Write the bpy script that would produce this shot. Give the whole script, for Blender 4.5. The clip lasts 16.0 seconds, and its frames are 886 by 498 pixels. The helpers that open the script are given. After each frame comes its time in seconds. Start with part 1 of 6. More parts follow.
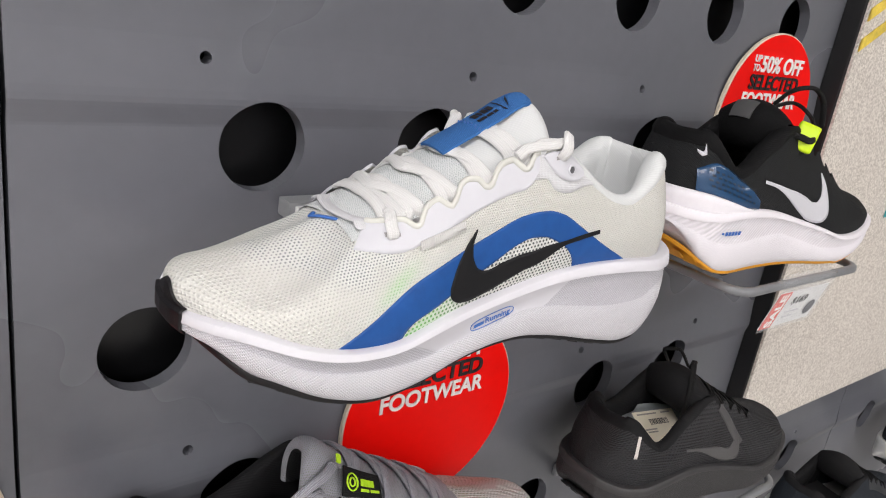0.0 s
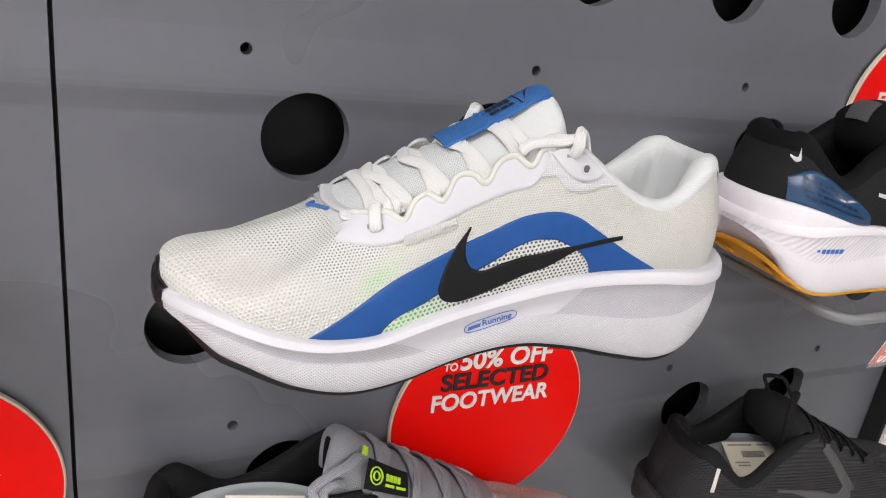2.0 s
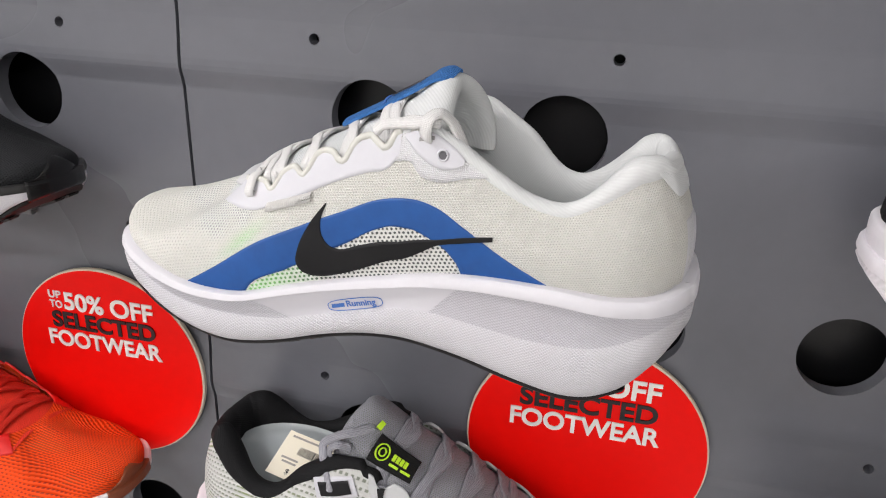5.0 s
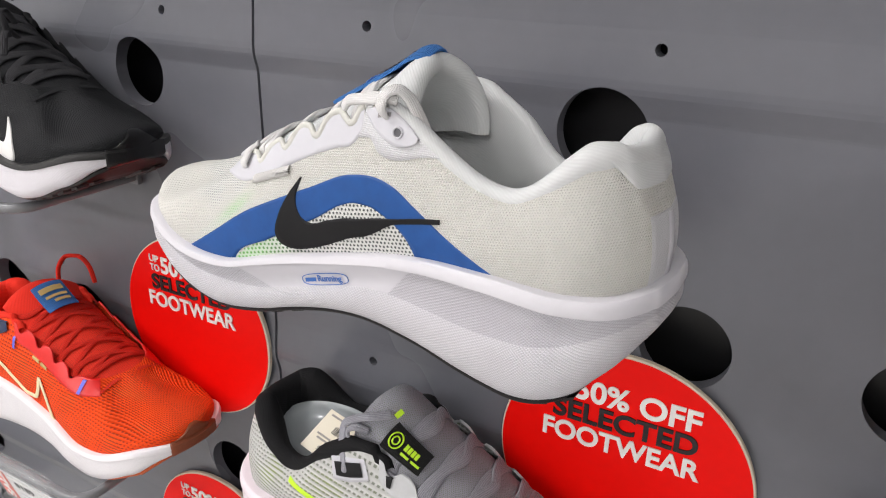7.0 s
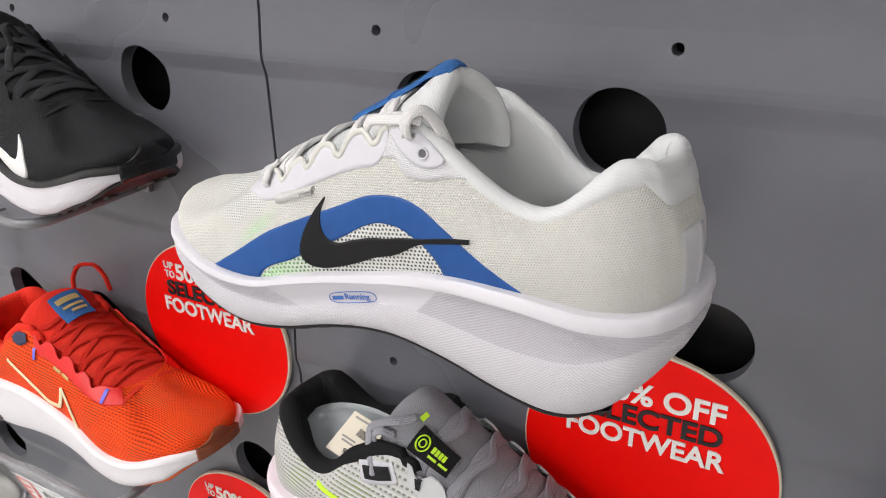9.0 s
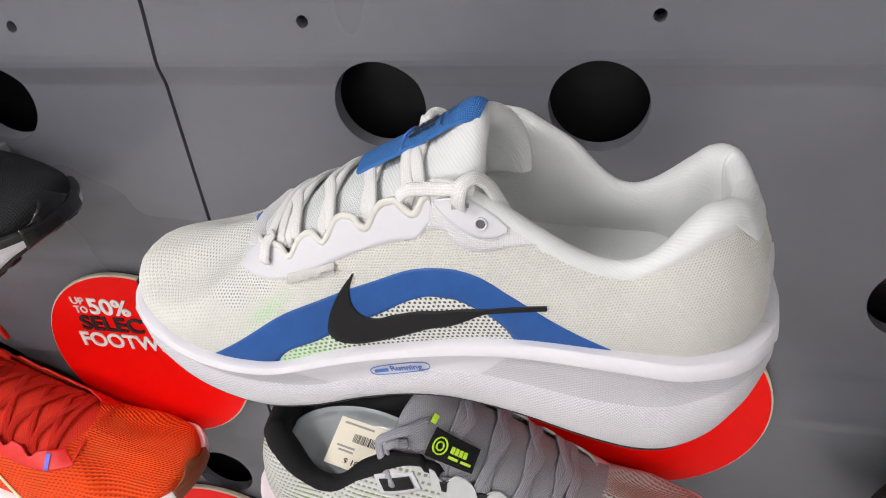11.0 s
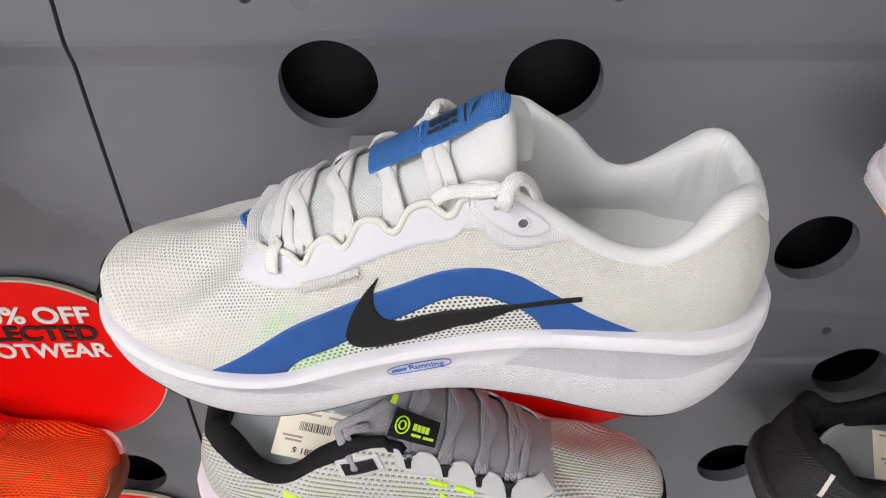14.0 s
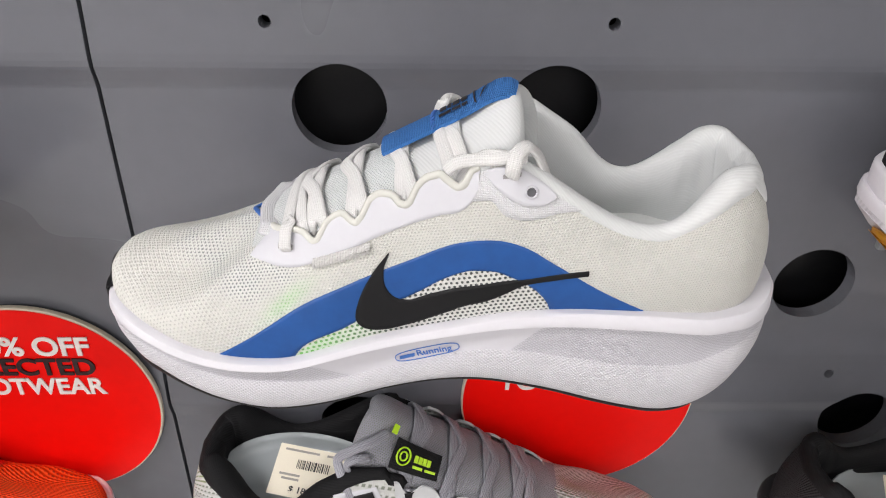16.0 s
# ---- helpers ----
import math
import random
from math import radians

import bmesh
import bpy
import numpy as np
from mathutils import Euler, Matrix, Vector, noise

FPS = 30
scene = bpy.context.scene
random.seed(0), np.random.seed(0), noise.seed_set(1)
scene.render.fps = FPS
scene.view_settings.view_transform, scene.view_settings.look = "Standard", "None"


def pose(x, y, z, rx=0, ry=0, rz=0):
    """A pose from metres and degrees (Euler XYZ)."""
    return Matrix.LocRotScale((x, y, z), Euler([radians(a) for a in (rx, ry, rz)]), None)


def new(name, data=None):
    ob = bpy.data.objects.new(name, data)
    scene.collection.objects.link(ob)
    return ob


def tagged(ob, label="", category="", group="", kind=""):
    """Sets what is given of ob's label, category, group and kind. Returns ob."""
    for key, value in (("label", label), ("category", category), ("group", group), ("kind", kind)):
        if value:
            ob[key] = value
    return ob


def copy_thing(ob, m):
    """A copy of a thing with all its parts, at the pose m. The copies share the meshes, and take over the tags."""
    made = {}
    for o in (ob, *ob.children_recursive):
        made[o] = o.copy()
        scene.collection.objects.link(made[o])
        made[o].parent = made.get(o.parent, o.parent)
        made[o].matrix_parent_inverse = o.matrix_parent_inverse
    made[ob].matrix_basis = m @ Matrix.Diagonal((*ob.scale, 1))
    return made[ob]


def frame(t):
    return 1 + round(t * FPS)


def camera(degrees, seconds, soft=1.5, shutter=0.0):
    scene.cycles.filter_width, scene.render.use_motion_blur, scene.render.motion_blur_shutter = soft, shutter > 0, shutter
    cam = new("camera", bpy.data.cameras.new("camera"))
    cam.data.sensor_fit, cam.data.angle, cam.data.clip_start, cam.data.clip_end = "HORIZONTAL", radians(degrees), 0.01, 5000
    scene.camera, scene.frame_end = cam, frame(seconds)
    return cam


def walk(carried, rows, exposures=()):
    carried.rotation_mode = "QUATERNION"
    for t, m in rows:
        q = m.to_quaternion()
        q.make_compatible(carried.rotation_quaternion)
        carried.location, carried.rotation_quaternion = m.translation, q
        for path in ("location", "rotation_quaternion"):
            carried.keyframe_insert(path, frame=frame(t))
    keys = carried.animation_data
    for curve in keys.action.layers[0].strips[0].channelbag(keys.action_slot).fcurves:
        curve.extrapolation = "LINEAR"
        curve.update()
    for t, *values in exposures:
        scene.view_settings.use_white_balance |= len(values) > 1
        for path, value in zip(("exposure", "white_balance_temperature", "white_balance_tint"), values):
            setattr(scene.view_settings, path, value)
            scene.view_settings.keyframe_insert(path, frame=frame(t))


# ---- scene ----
from mathutils.bvhtree import BVHTree

cam = camera(61.3, 16.0, soft=1.1)
METRES, EYE, TURN = 0.7, 1.5, -40.6
ROWS = [
    (0.0, 0.0, 0.0, 0.0, 2.92, -18.93, -8.56),
    (0.5, 0.0046, -0.0011, 0.0006, 4.15, -18.94, -8.58),
    (1.0, 0.0179, 0.0006, 0.0018, 6.69, -19.24, -8.5),
    (1.5, 0.0519, 0.0117, 0.0029, 10.93, -19.91, -8.12),
    (2.0, 0.1029, 0.0325, 0.0069, 16.46, -20.75, -7.43),
    (2.5, 0.1572, 0.0601, 0.0123, 23.01, -21.5, -6.42),
    (3.0, 0.2146, 0.0937, 0.0123, 29.87, -22.17, -5.25),
    (3.5, 0.2673, 0.1267, 0.0143, 36.79, -22.54, -4.1),
    (4.0, 0.3222, 0.1654, 0.0165, 43.18, -22.69, -3.18),
    (6.5, 0.4448, 0.3514, 0.0036, 67.57, -22.41, -1.09),
    (7.0, 0.4524, 0.368, -0.0012, 69.89, -22.28, -1.06),
    (7.5, 0.4547, 0.3721, -0.0003, 71.27, -22.21, -1.03),
    (8.0, 0.4555, 0.3692, 0.001, 71.71, -22.31, -0.87),
    (10.5, 0.3548, 0.3173, 0.0793, 57.37, -31.89, 5.03),
    (11.0, 0.3094, 0.302, 0.0987, 52.6, -35.13, 5.0),
    (11.5, 0.2776, 0.2771, 0.1153, 48.43, -37.6, 4.21),
    (12.0, 0.2532, 0.2579, 0.1267, 45.0, -39.28, 3.1),
    (12.5, 0.2331, 0.2525, 0.1272, 42.35, -40.23, 1.88),
    (13.0, 0.2231, 0.2504, 0.1231, 40.65, -40.7, 0.97),
    (13.5, 0.2223, 0.2473, 0.1244, 39.71, -40.66, 0.25),
    (14.0, 0.222, 0.2418, 0.1223, 39.34, -39.98, -0.2),
    (14.5, 0.2247, 0.2315, 0.12, 39.19, -38.47, -0.51),
    (15.0, 0.2294, 0.2196, 0.1061, 39.22, -36.3, -0.66),
    (15.5, 0.2362, 0.2085, 0.0854, 39.22, -33.87, -0.8),
    (16.0, 0.2466, 0.1988, 0.0702, 39.16, -31.25, -0.87),
]
walk(cam, [(t, pose(0, 0, EYE, 0, 0, TURN) @ pose(METRES * x, METRES * y, METRES * z, 90 + pitch, roll, yaw)) for t, x, y, z, yaw, pitch, roll in ROWS])
scene.view_settings.exposure = 0.0

# ---- light: an assumed shop hall, out of view, with long ceiling lights ----
world = bpy.data.worlds.new("shop_air")
scene.world = world
world.use_nodes = True
world.node_tree.nodes["Background"].inputs[0].default_value = (0.80, 0.85, 1.0, 1)
world.node_tree.nodes["Background"].inputs[1].default_value = 0.25
WALL = 0.370          # front of the display boards, along y
CEILING = 2.7


def area_lamp(x, y, z, sx, sy, watts, tilt=0.0):
    d = bpy.data.lights.new("ceiling_lamp", "AREA")
    d.shape, d.size, d.size_y, d.energy = "RECTANGLE", sx, sy, watts
    d.color = (1.0, 0.955, 0.965)
    ob = new("ceiling_lamp", d)
    ob.matrix_world = pose(x, y, z, tilt, 0, 0)
    return ob


# Unseen lamps: places and watts set to brighten the boards, toe and heel.
LAMPS = [(-1.05, -0.45, 1.3, 0.30, 24.0), (-1.2, -2.0, 1.3, 0.2, 6), (0.6, -2.0, 1.3, 0.2, 4), (1.9, -1.5, 1.0, 0.25, 19.0), (-1.8, -3.2, 1.8, 0.4, 50), (0.4, -3.3, 1.6, 0.4, 36)]
for lx, ly, lsx, lsy, watts in LAMPS:
    area_lamp(lx, ly, CEILING - 0.075, lsx, lsy, watts)


# ---- materials ----
def mat(name, color=(0.5, 0.5, 0.5), rough=0.6, metal=0.0, spec=0.5):
    m = bpy.data.materials.new(name)
    m.use_nodes = True
    b = m.node_tree.nodes["Principled BSDF"]
    b.inputs["Base Color"].default_value = (*color, 1)
    b.inputs["Roughness"].default_value = rough
    b.inputs["Metallic"].default_value = metal
    b.inputs["Specular IOR Level"].default_value = spec
    return m


class Net:
    """Short forms for wiring a material's nodes."""

    def __init__(self, m):
        self.t = m.node_tree
        self.b = self.t.nodes["Principled BSDF"]

    def node(self, kind, operation="", data_type="", uv_map="", layer_name="", clamp=False):
        n = self.t.nodes.new(kind)
        if operation:
            n.operation = operation
        if data_type:
            n.data_type = data_type
        if uv_map:
            n.uv_map = uv_map
        if layer_name:
            n.layer_name = layer_name
        if clamp:
            n.clamp = True
        return n

    def wire(self, a, b):
        self.t.links.new(a, b)

    def put(self, socket, value):
        if isinstance(value, (int, float, tuple)):
            socket.default_value = value
        else:
            self.wire(value, socket)

    def math(self, op, a, b=0.0):
        n = self.node("ShaderNodeMath", operation=op)
        self.put(n.inputs[0], a)
        self.put(n.inputs[1], b)
        return n.outputs[0]

    def vec(self, op, a, b):
        n = self.node("ShaderNodeVectorMath", operation=op)
        self.put(n.inputs[0], a)
        self.put(n.inputs[1], b)
        return n.outputs["Value"] if op == "DOT_PRODUCT" else n.outputs[0]

    def coord(self, which="Object"):
        return self.node("ShaderNodeTexCoord").outputs[which]

    def noise(self, vector, scale, detail=4.0, rough=0.55):
        n = self.node("ShaderNodeTexNoise")
        self.wire(vector, n.inputs["Vector"])
        n.inputs["Scale"].default_value, n.inputs["Detail"].default_value, n.inputs["Roughness"].default_value = scale, detail, rough
        return n.outputs["Fac"]

    def ramp(self, fac, lo, hi, a=0.0, b=1.0):
        n = self.node("ShaderNodeMapRange", clamp=True)
        self.put(n.inputs[0], fac)
        for i, v in enumerate((lo, hi, a, b)):
            n.inputs[1 + i].default_value = v
        return n.outputs[0]

    def mix(self, fac, a, b):
        n = self.node("ShaderNodeMix", data_type="RGBA")
        self.put(n.inputs[0], fac)
        self.put(n.inputs[6], (*a, 1) if isinstance(a, tuple) else a)
        self.put(n.inputs[7], (*b, 1) if isinstance(b, tuple) else b)
        return n.outputs[2]

    def bump(self, height, strength=0.3, distance=0.0005):
        n = self.node("ShaderNodeBump")
        n.inputs["Strength"].default_value, n.inputs["Distance"].default_value = strength, distance
        self.wire(height, n.inputs["Height"])
        self.wire(n.outputs[0], self.b.inputs["Normal"])

    def color(self, c):
        self.wire(c, self.b.inputs["Base Color"])

    def hexes(self, vector, pitch):
        """A honeycomb wave, high in the cells' middles; the vector is in millimetres."""
        k = 2 * math.pi / (pitch * 0.866)
        total = None
        for a in (0, 60, 120):
            d = self.vec("DOT_PRODUCT", vector, (k * math.cos(radians(a)), k * math.sin(radians(a)), 0))
            c = self.math("COSINE", d)
            total = c if total is None else self.math("ADD", total, c)
        return self.ramp(total, -1.5, 3.0)


def plain(name, color, rough=0.6, grain=120, amount=0.06, bump=0.08, metal=0.0, spec=0.5):
    """Colour with a large and a fine variation and a slight relief."""
    m = mat(name, color, rough, metal, spec)
    n = Net(m)
    v = n.coord()
    big, fine = n.noise(v, grain * 0.12), n.noise(v, grain * 6)
    dark, light = tuple(c * (1 - amount) for c in color), tuple(min(1, c * (1 + amount)) for c in color)
    n.color(n.mix(n.ramp(n.math("ADD", n.math("MULTIPLY", big, 0.6), n.math("MULTIPLY", fine, 0.4)), 0.35, 0.65), dark, light))
    n.wire(n.ramp(big, 0.3, 0.7, rough - 0.06, rough + 0.06), n.b.inputs["Roughness"])
    n.bump(fine, bump, 0.0004)
    return m


def mesh_cloth(name, color, hole, pitch=1.25, zone=False, open_color=(0.05, 0.06, 0.06), lime=(0.25, 0.75, 0.2), depth=0.5, slub=0.0, stretch=1.0):
    """Knitted mesh: a honeycomb of small holes over yarn. With a zone layer it opens up and takes a lime ground there."""
    m = mat(name, color, 0.75, 0, 0.25)
    n = Net(m)
    uv = n.node("ShaderNodeUVMap", uv_map="mm").outputs[0]
    shift = n.node("ShaderNodeTexNoise")
    n.wire(uv, shift.inputs["Vector"])
    shift.inputs["Scale"].default_value, shift.inputs["Detail"].default_value = 0.35, 2.0
    h = n.hexes(n.vec("MULTIPLY", n.vec("ADD", uv, n.vec("MULTIPLY", shift.outputs["Color"], (1.2, 1.2, 0))), (stretch, 1.0, 1.0)), pitch)
    big = n.noise(uv, 0.05, 3)
    yarn = n.mix(n.ramp(big, 0.35, 0.65), tuple(c * 0.93 for c in color), color)
    if zone:
        at = n.node("ShaderNodeVertexColor", layer_name="zone")
        sep = n.node("ShaderNodeSeparateColor")
        n.wire(at.outputs[0], sep.inputs[0])
        opened, green, sheer = sep.outputs[0], sep.outputs[1], sep.outputs[2]
        ground = n.mix(n.math("MULTIPLY", opened, 1.0), hole, open_color)
        ground = n.mix(green, ground, lime)
        ground = n.mix(sheer, ground, tuple(c * 0.30 for c in hole))
        yarn = n.mix(n.math("MULTIPLY", green, 0.35), yarn, lime)
        thr = n.math("SUBTRACT", 0.62, n.math("MULTIPLY", n.math("MAXIMUM", opened, n.math("MULTIPLY", green, 0.8)), 0.28))
        fac = n.math("MULTIPLY", n.math("SUBTRACT", h, thr), 7.0)
        fac = n.ramp(fac, 0, 1)
    else:
        ground, fac = hole, n.ramp(h, 0.58, 0.72)
    # Holes aren't cut: the dark inside seen through them is put into the colour.
    n.color(n.mix(fac, yarn, ground))
    fine = n.noise(uv, 3.0, 2)
    hh = n.math("ADD", n.math("MULTIPLY", h, -1.0), n.math("MULTIPLY", fine, 0.35))
    if slub:
        wavy = n.noise(n.vec("MULTIPLY", uv, (0.12, 0.55, 0)), 1.0, 1)
        hh = n.math("ADD", hh, n.math("MULTIPLY", n.math("MULTIPLY", wavy, n.math("SUBTRACT", 1.0, opened)), slub))
    n.bump(hh, depth, 0.0006)
    return m


def knit_mesh(name, yarn, pitch=1.22):
    """The white shoe's engineered knit: staggered small holes between plaited yarns. The zone layer opens it (red), tints it lime (green) and thins it over the toes (blue)."""
    m = mat(name, yarn, 0.62, 0, 0.35)
    n = Net(m)
    uv = n.node("ShaderNodeUVMap", uv_map="mm").outputs[0]
    shift = n.node("ShaderNodeTexNoise")
    n.wire(uv, shift.inputs["Vector"])
    shift.inputs["Scale"].default_value, shift.inputs["Detail"].default_value = 0.3, 3.0
    q = n.vec("ADD", uv, n.vec("MULTIPLY", shift.outputs["Color"], (0.9, 0.9, 0)))
    at = n.node("ShaderNodeVertexColor", layer_name="zone")
    sep = n.node("ShaderNodeSeparateColor")
    n.wire(at.outputs[0], sep.inputs[0])
    opened, green, thin = sep.outputs[0], sep.outputs[1], sep.outputs[2]
    def lattice(size):
        k = 2 * math.pi / (size * 0.866)
        total = None
        for a in (90, 30, 150):
            c = n.math("COSINE", n.vec("DOT_PRODUCT", q, (k * math.cos(radians(a)), k * math.sin(radians(a)), 0)))
            total = c if total is None else n.math("ADD", total, c)
        return n.ramp(total, -1.5, 3.0)

    coarse = n.ramp(opened, 0.4, 0.6)
    h = n.math("ADD", n.math("MULTIPLY", lattice(pitch), n.math("SUBTRACT", 1.0, coarse)), n.math("MULTIPLY", lattice(1.95), coarse))
    patch = n.noise(uv, 0.11, 2)
    spot = n.noise(uv, 0.9, 2)
    thr = n.math("SUBTRACT", 0.63, n.math("ADD", n.math("MULTIPLY", opened, 0.23), n.math("MULTIPLY", thin, 0.10)))
    thr = n.math("ADD", thr, n.ramp(spot, 0.3, 0.7, -0.07, 0.09))
    fac = n.ramp(n.math("MULTIPLY", n.math("SUBTRACT", h, thr), 6.0), 0, 1)
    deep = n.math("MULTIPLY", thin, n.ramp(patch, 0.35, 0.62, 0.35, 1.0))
    apart = n.node("ShaderNodeSeparateXYZ")
    n.wire(n.coord(), apart.inputs[0])
    behind = n.ramp(apart.outputs[0], 0.085, 0.13)
    # shaded inside seen through the holes is put into these tones
    ground = n.mix(n.ramp(patch, 0.35, 0.65), tuple(c * 0.80 for c in yarn), tuple(c * 0.66 for c in yarn))
    ground = n.mix(behind, ground, n.mix(n.ramp(patch, 0.35, 0.65), tuple(c * 0.80 for c in yarn), tuple(c * 0.65 for c in yarn)))
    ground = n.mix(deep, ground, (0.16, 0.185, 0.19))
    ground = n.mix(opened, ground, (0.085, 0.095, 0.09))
    ground = n.mix(green, ground, (0.20, 0.52, 0.14))
    plait = n.math("COSINE", n.vec("DOT_PRODUCT", q, (2 * math.pi / 0.68, 2 * math.pi / 0.96, 0)))
    fresh = n.mix(n.ramp(patch, 0.3, 0.7), tuple(c * 0.955 for c in yarn), yarn)
    fresh = n.mix(n.math("MULTIPLY", n.math("ADD", deep, opened), 0.35), fresh, (0.80, 0.82, 0.82))
    fresh = n.mix(n.math("MULTIPLY", green, 0.42), fresh, (0.42, 0.80, 0.33))
    fresh = n.mix(n.ramp(plait, -1.0, 0.2, 0.16, 0.0), fresh, tuple(c * 0.6 for c in yarn))
    n.color(n.mix(fac, fresh, ground))
    slub = n.noise(n.vec("MULTIPLY", uv, (0.16, 0.6, 0)), 1.0, 1)
    hh = n.math("ADD", n.math("MULTIPLY", h, -1.2), n.math("MULTIPLY", plait, 0.16))
    hh = n.math("ADD", hh, n.math("MULTIPLY", n.math("MULTIPLY", slub, n.math("SUBTRACT", 1.0, n.math("MAXIMUM", opened, thin))), 0.9))
    n.bump(hh, 0.75, 0.0005)
    return m


def slit_cloth(name, color, slit, pitch=2.4, dash=3.2, ground=None):
    """Knit with lengthwise rows of slits."""
    m = mat(name, color, 0.7, 0, 0.25)
    n = Net(m)
    uv = n.node("ShaderNodeUVMap", uv_map="ring").outputs[0]
    k = 2 * math.pi / pitch
    row_wave = n.math("COSINE", n.vec("DOT_PRODUCT", uv, (0, k, 0)))
    dashes = n.math("COSINE", n.vec("DOT_PRODUCT", uv, (2 * math.pi / dash, k * 0.5, 0)))
    big = n.noise(uv, 0.035, 2)
    gap = n.math("MULTIPLY", n.ramp(row_wave, 0.1, 0.7), n.ramp(n.math("ADD", dashes, n.ramp(big, 0.35, 0.65, -1.2, 1.4)), -0.6, 0.4))
    yarn = n.mix(n.ramp(big, 0.35, 0.65), tuple(c * 0.9 for c in color), color)
    n.color(n.mix(gap, yarn, n.mix(n.ramp(big, 0.5, 0.75), slit, ground or slit)))
    fine = n.math("COSINE", n.vec("DOT_PRODUCT", uv, (2 * math.pi / 0.9, 0, 0)))
    n.bump(n.math("ADD", n.math("MULTIPLY", row_wave, -1.0), n.math("MULTIPLY", fine, 0.2)), 0.6, 0.0006)
    return m


def ribbed(name, color, pitch=1.1, angle=20, depth=0.35, dark=0.9, rough=0.8, uvmap=True, spec=0.2):
    """Cloth with fine parallel ribs."""
    m = mat(name, color, rough, 0, spec)
    n = Net(m)
    uv = n.node("ShaderNodeUVMap", uv_map="mm").outputs[0] if uvmap else n.vec("MULTIPLY", n.coord(), (1000, 1000, 1000))
    k = 2 * math.pi / pitch
    w = n.math("COSINE", n.vec("DOT_PRODUCT", uv, (k * math.cos(radians(angle)), k * math.sin(radians(angle)), 0)))
    big = n.noise(uv, 0.06, 3)
    n.color(n.mix(n.ramp(n.math("ADD", n.math("MULTIPLY", w, 0.25), big), 0.2, 0.8), tuple(c * dark for c in color), color))
    n.bump(w, depth, 0.0004)
    return m


def woven(name, color, pu=1.0, pv=1.0, depth=0.5, dark=0.8, rough=0.75):
    """A flat braid or webbing: crossing waves."""
    m = mat(name, color, rough, 0, 0.25)
    n = Net(m)
    uv = n.node("ShaderNodeUVMap", uv_map="mm").outputs[0]
    a = n.math("SINE", n.vec("DOT_PRODUCT", uv, (2 * math.pi / pu, 2 * math.pi / pv, 0)))
    b = n.math("SINE", n.vec("DOT_PRODUCT", uv, (2 * math.pi / pu, -2 * math.pi / pv, 0)))
    w = n.math("MULTIPLY", a, b)
    n.color(n.mix(n.ramp(w, -1, 0.6), tuple(c * dark for c in color), color))
    n.bump(w, depth, 0.0004)
    return m


def foam(name, color, pitch=1.6, depth=0.25, rough=0.6):
    """Moulded foam with a fine diamond grain."""
    m = mat(name, color, rough, 0, 0.35)
    n = Net(m)
    uv = n.node("ShaderNodeUVMap", uv_map="mm").outputs[0]
    a = n.math("COSINE", n.vec("DOT_PRODUCT", uv, (2 * math.pi / pitch, 2 * math.pi / (pitch * 0.7), 0)))
    b = n.math("COSINE", n.vec("DOT_PRODUCT", uv, (2 * math.pi / pitch, -2 * math.pi / (pitch * 0.7), 0)))
    w = n.math("MAXIMUM", a, b)
    big = n.noise(uv, 0.04, 3)
    tone = n.mix(n.ramp(big, 0.3, 0.7), tuple(c * 0.96 for c in color), color)
    n.color(n.mix(n.ramp(w, 0.66, 0.95, 0.0, 0.7 * depth), tone, tuple(c * 0.55 for c in color)))
    n.bump(n.math("MULTIPLY", w, -1.0), depth, 0.0004)
    return m


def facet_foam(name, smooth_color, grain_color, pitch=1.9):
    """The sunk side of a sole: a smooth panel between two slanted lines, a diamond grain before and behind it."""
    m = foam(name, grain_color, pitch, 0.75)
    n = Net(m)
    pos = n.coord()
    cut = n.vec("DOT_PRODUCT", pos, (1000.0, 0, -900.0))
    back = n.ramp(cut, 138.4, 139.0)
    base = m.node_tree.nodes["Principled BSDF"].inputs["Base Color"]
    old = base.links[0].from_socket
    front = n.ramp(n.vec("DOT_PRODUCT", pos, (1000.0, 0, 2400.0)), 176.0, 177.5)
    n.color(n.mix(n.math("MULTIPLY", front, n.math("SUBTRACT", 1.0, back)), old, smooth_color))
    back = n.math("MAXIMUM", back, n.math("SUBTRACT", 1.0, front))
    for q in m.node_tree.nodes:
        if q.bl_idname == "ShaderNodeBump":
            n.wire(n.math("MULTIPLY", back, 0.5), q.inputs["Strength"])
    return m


M_BOARD = plain("board_grey", (0.140, 0.144, 0.164), 0.30, 14, 0.05, 0.03, spec=0.5)
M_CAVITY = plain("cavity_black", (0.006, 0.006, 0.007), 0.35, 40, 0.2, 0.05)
M_SIGN_RED = plain("sign_red", (0.93, 0.004, 0.002), 0.45, 30, 0.03, 0.01, spec=0.15)
M_SIGN_EDGE = plain("sign_edge", (0.75, 0.66, 0.52), 0.6, 60, 0.06, 0.05)
M_INK_WHITE = mat("ink_white", (0.86, 0.85, 0.82), 0.5)
M_INK_BLACK = mat("ink_black", (0.012, 0.010, 0.012), 0.5)
M_STEEL = plain("hook_steel", (0.30, 0.31, 0.33), 0.35, 60, 0.06, 0.05, metal=0.6)


def clear(name, color=(0.92, 0.95, 0.96), alpha=0.35, rough=0.12):
    m = mat(name, color, rough)
    b = m.node_tree.nodes["Principled BSDF"]
    b.inputs["Alpha"].default_value = alpha
    return m


M_CLEAR = clear("clear_plastic", alpha=0.12)


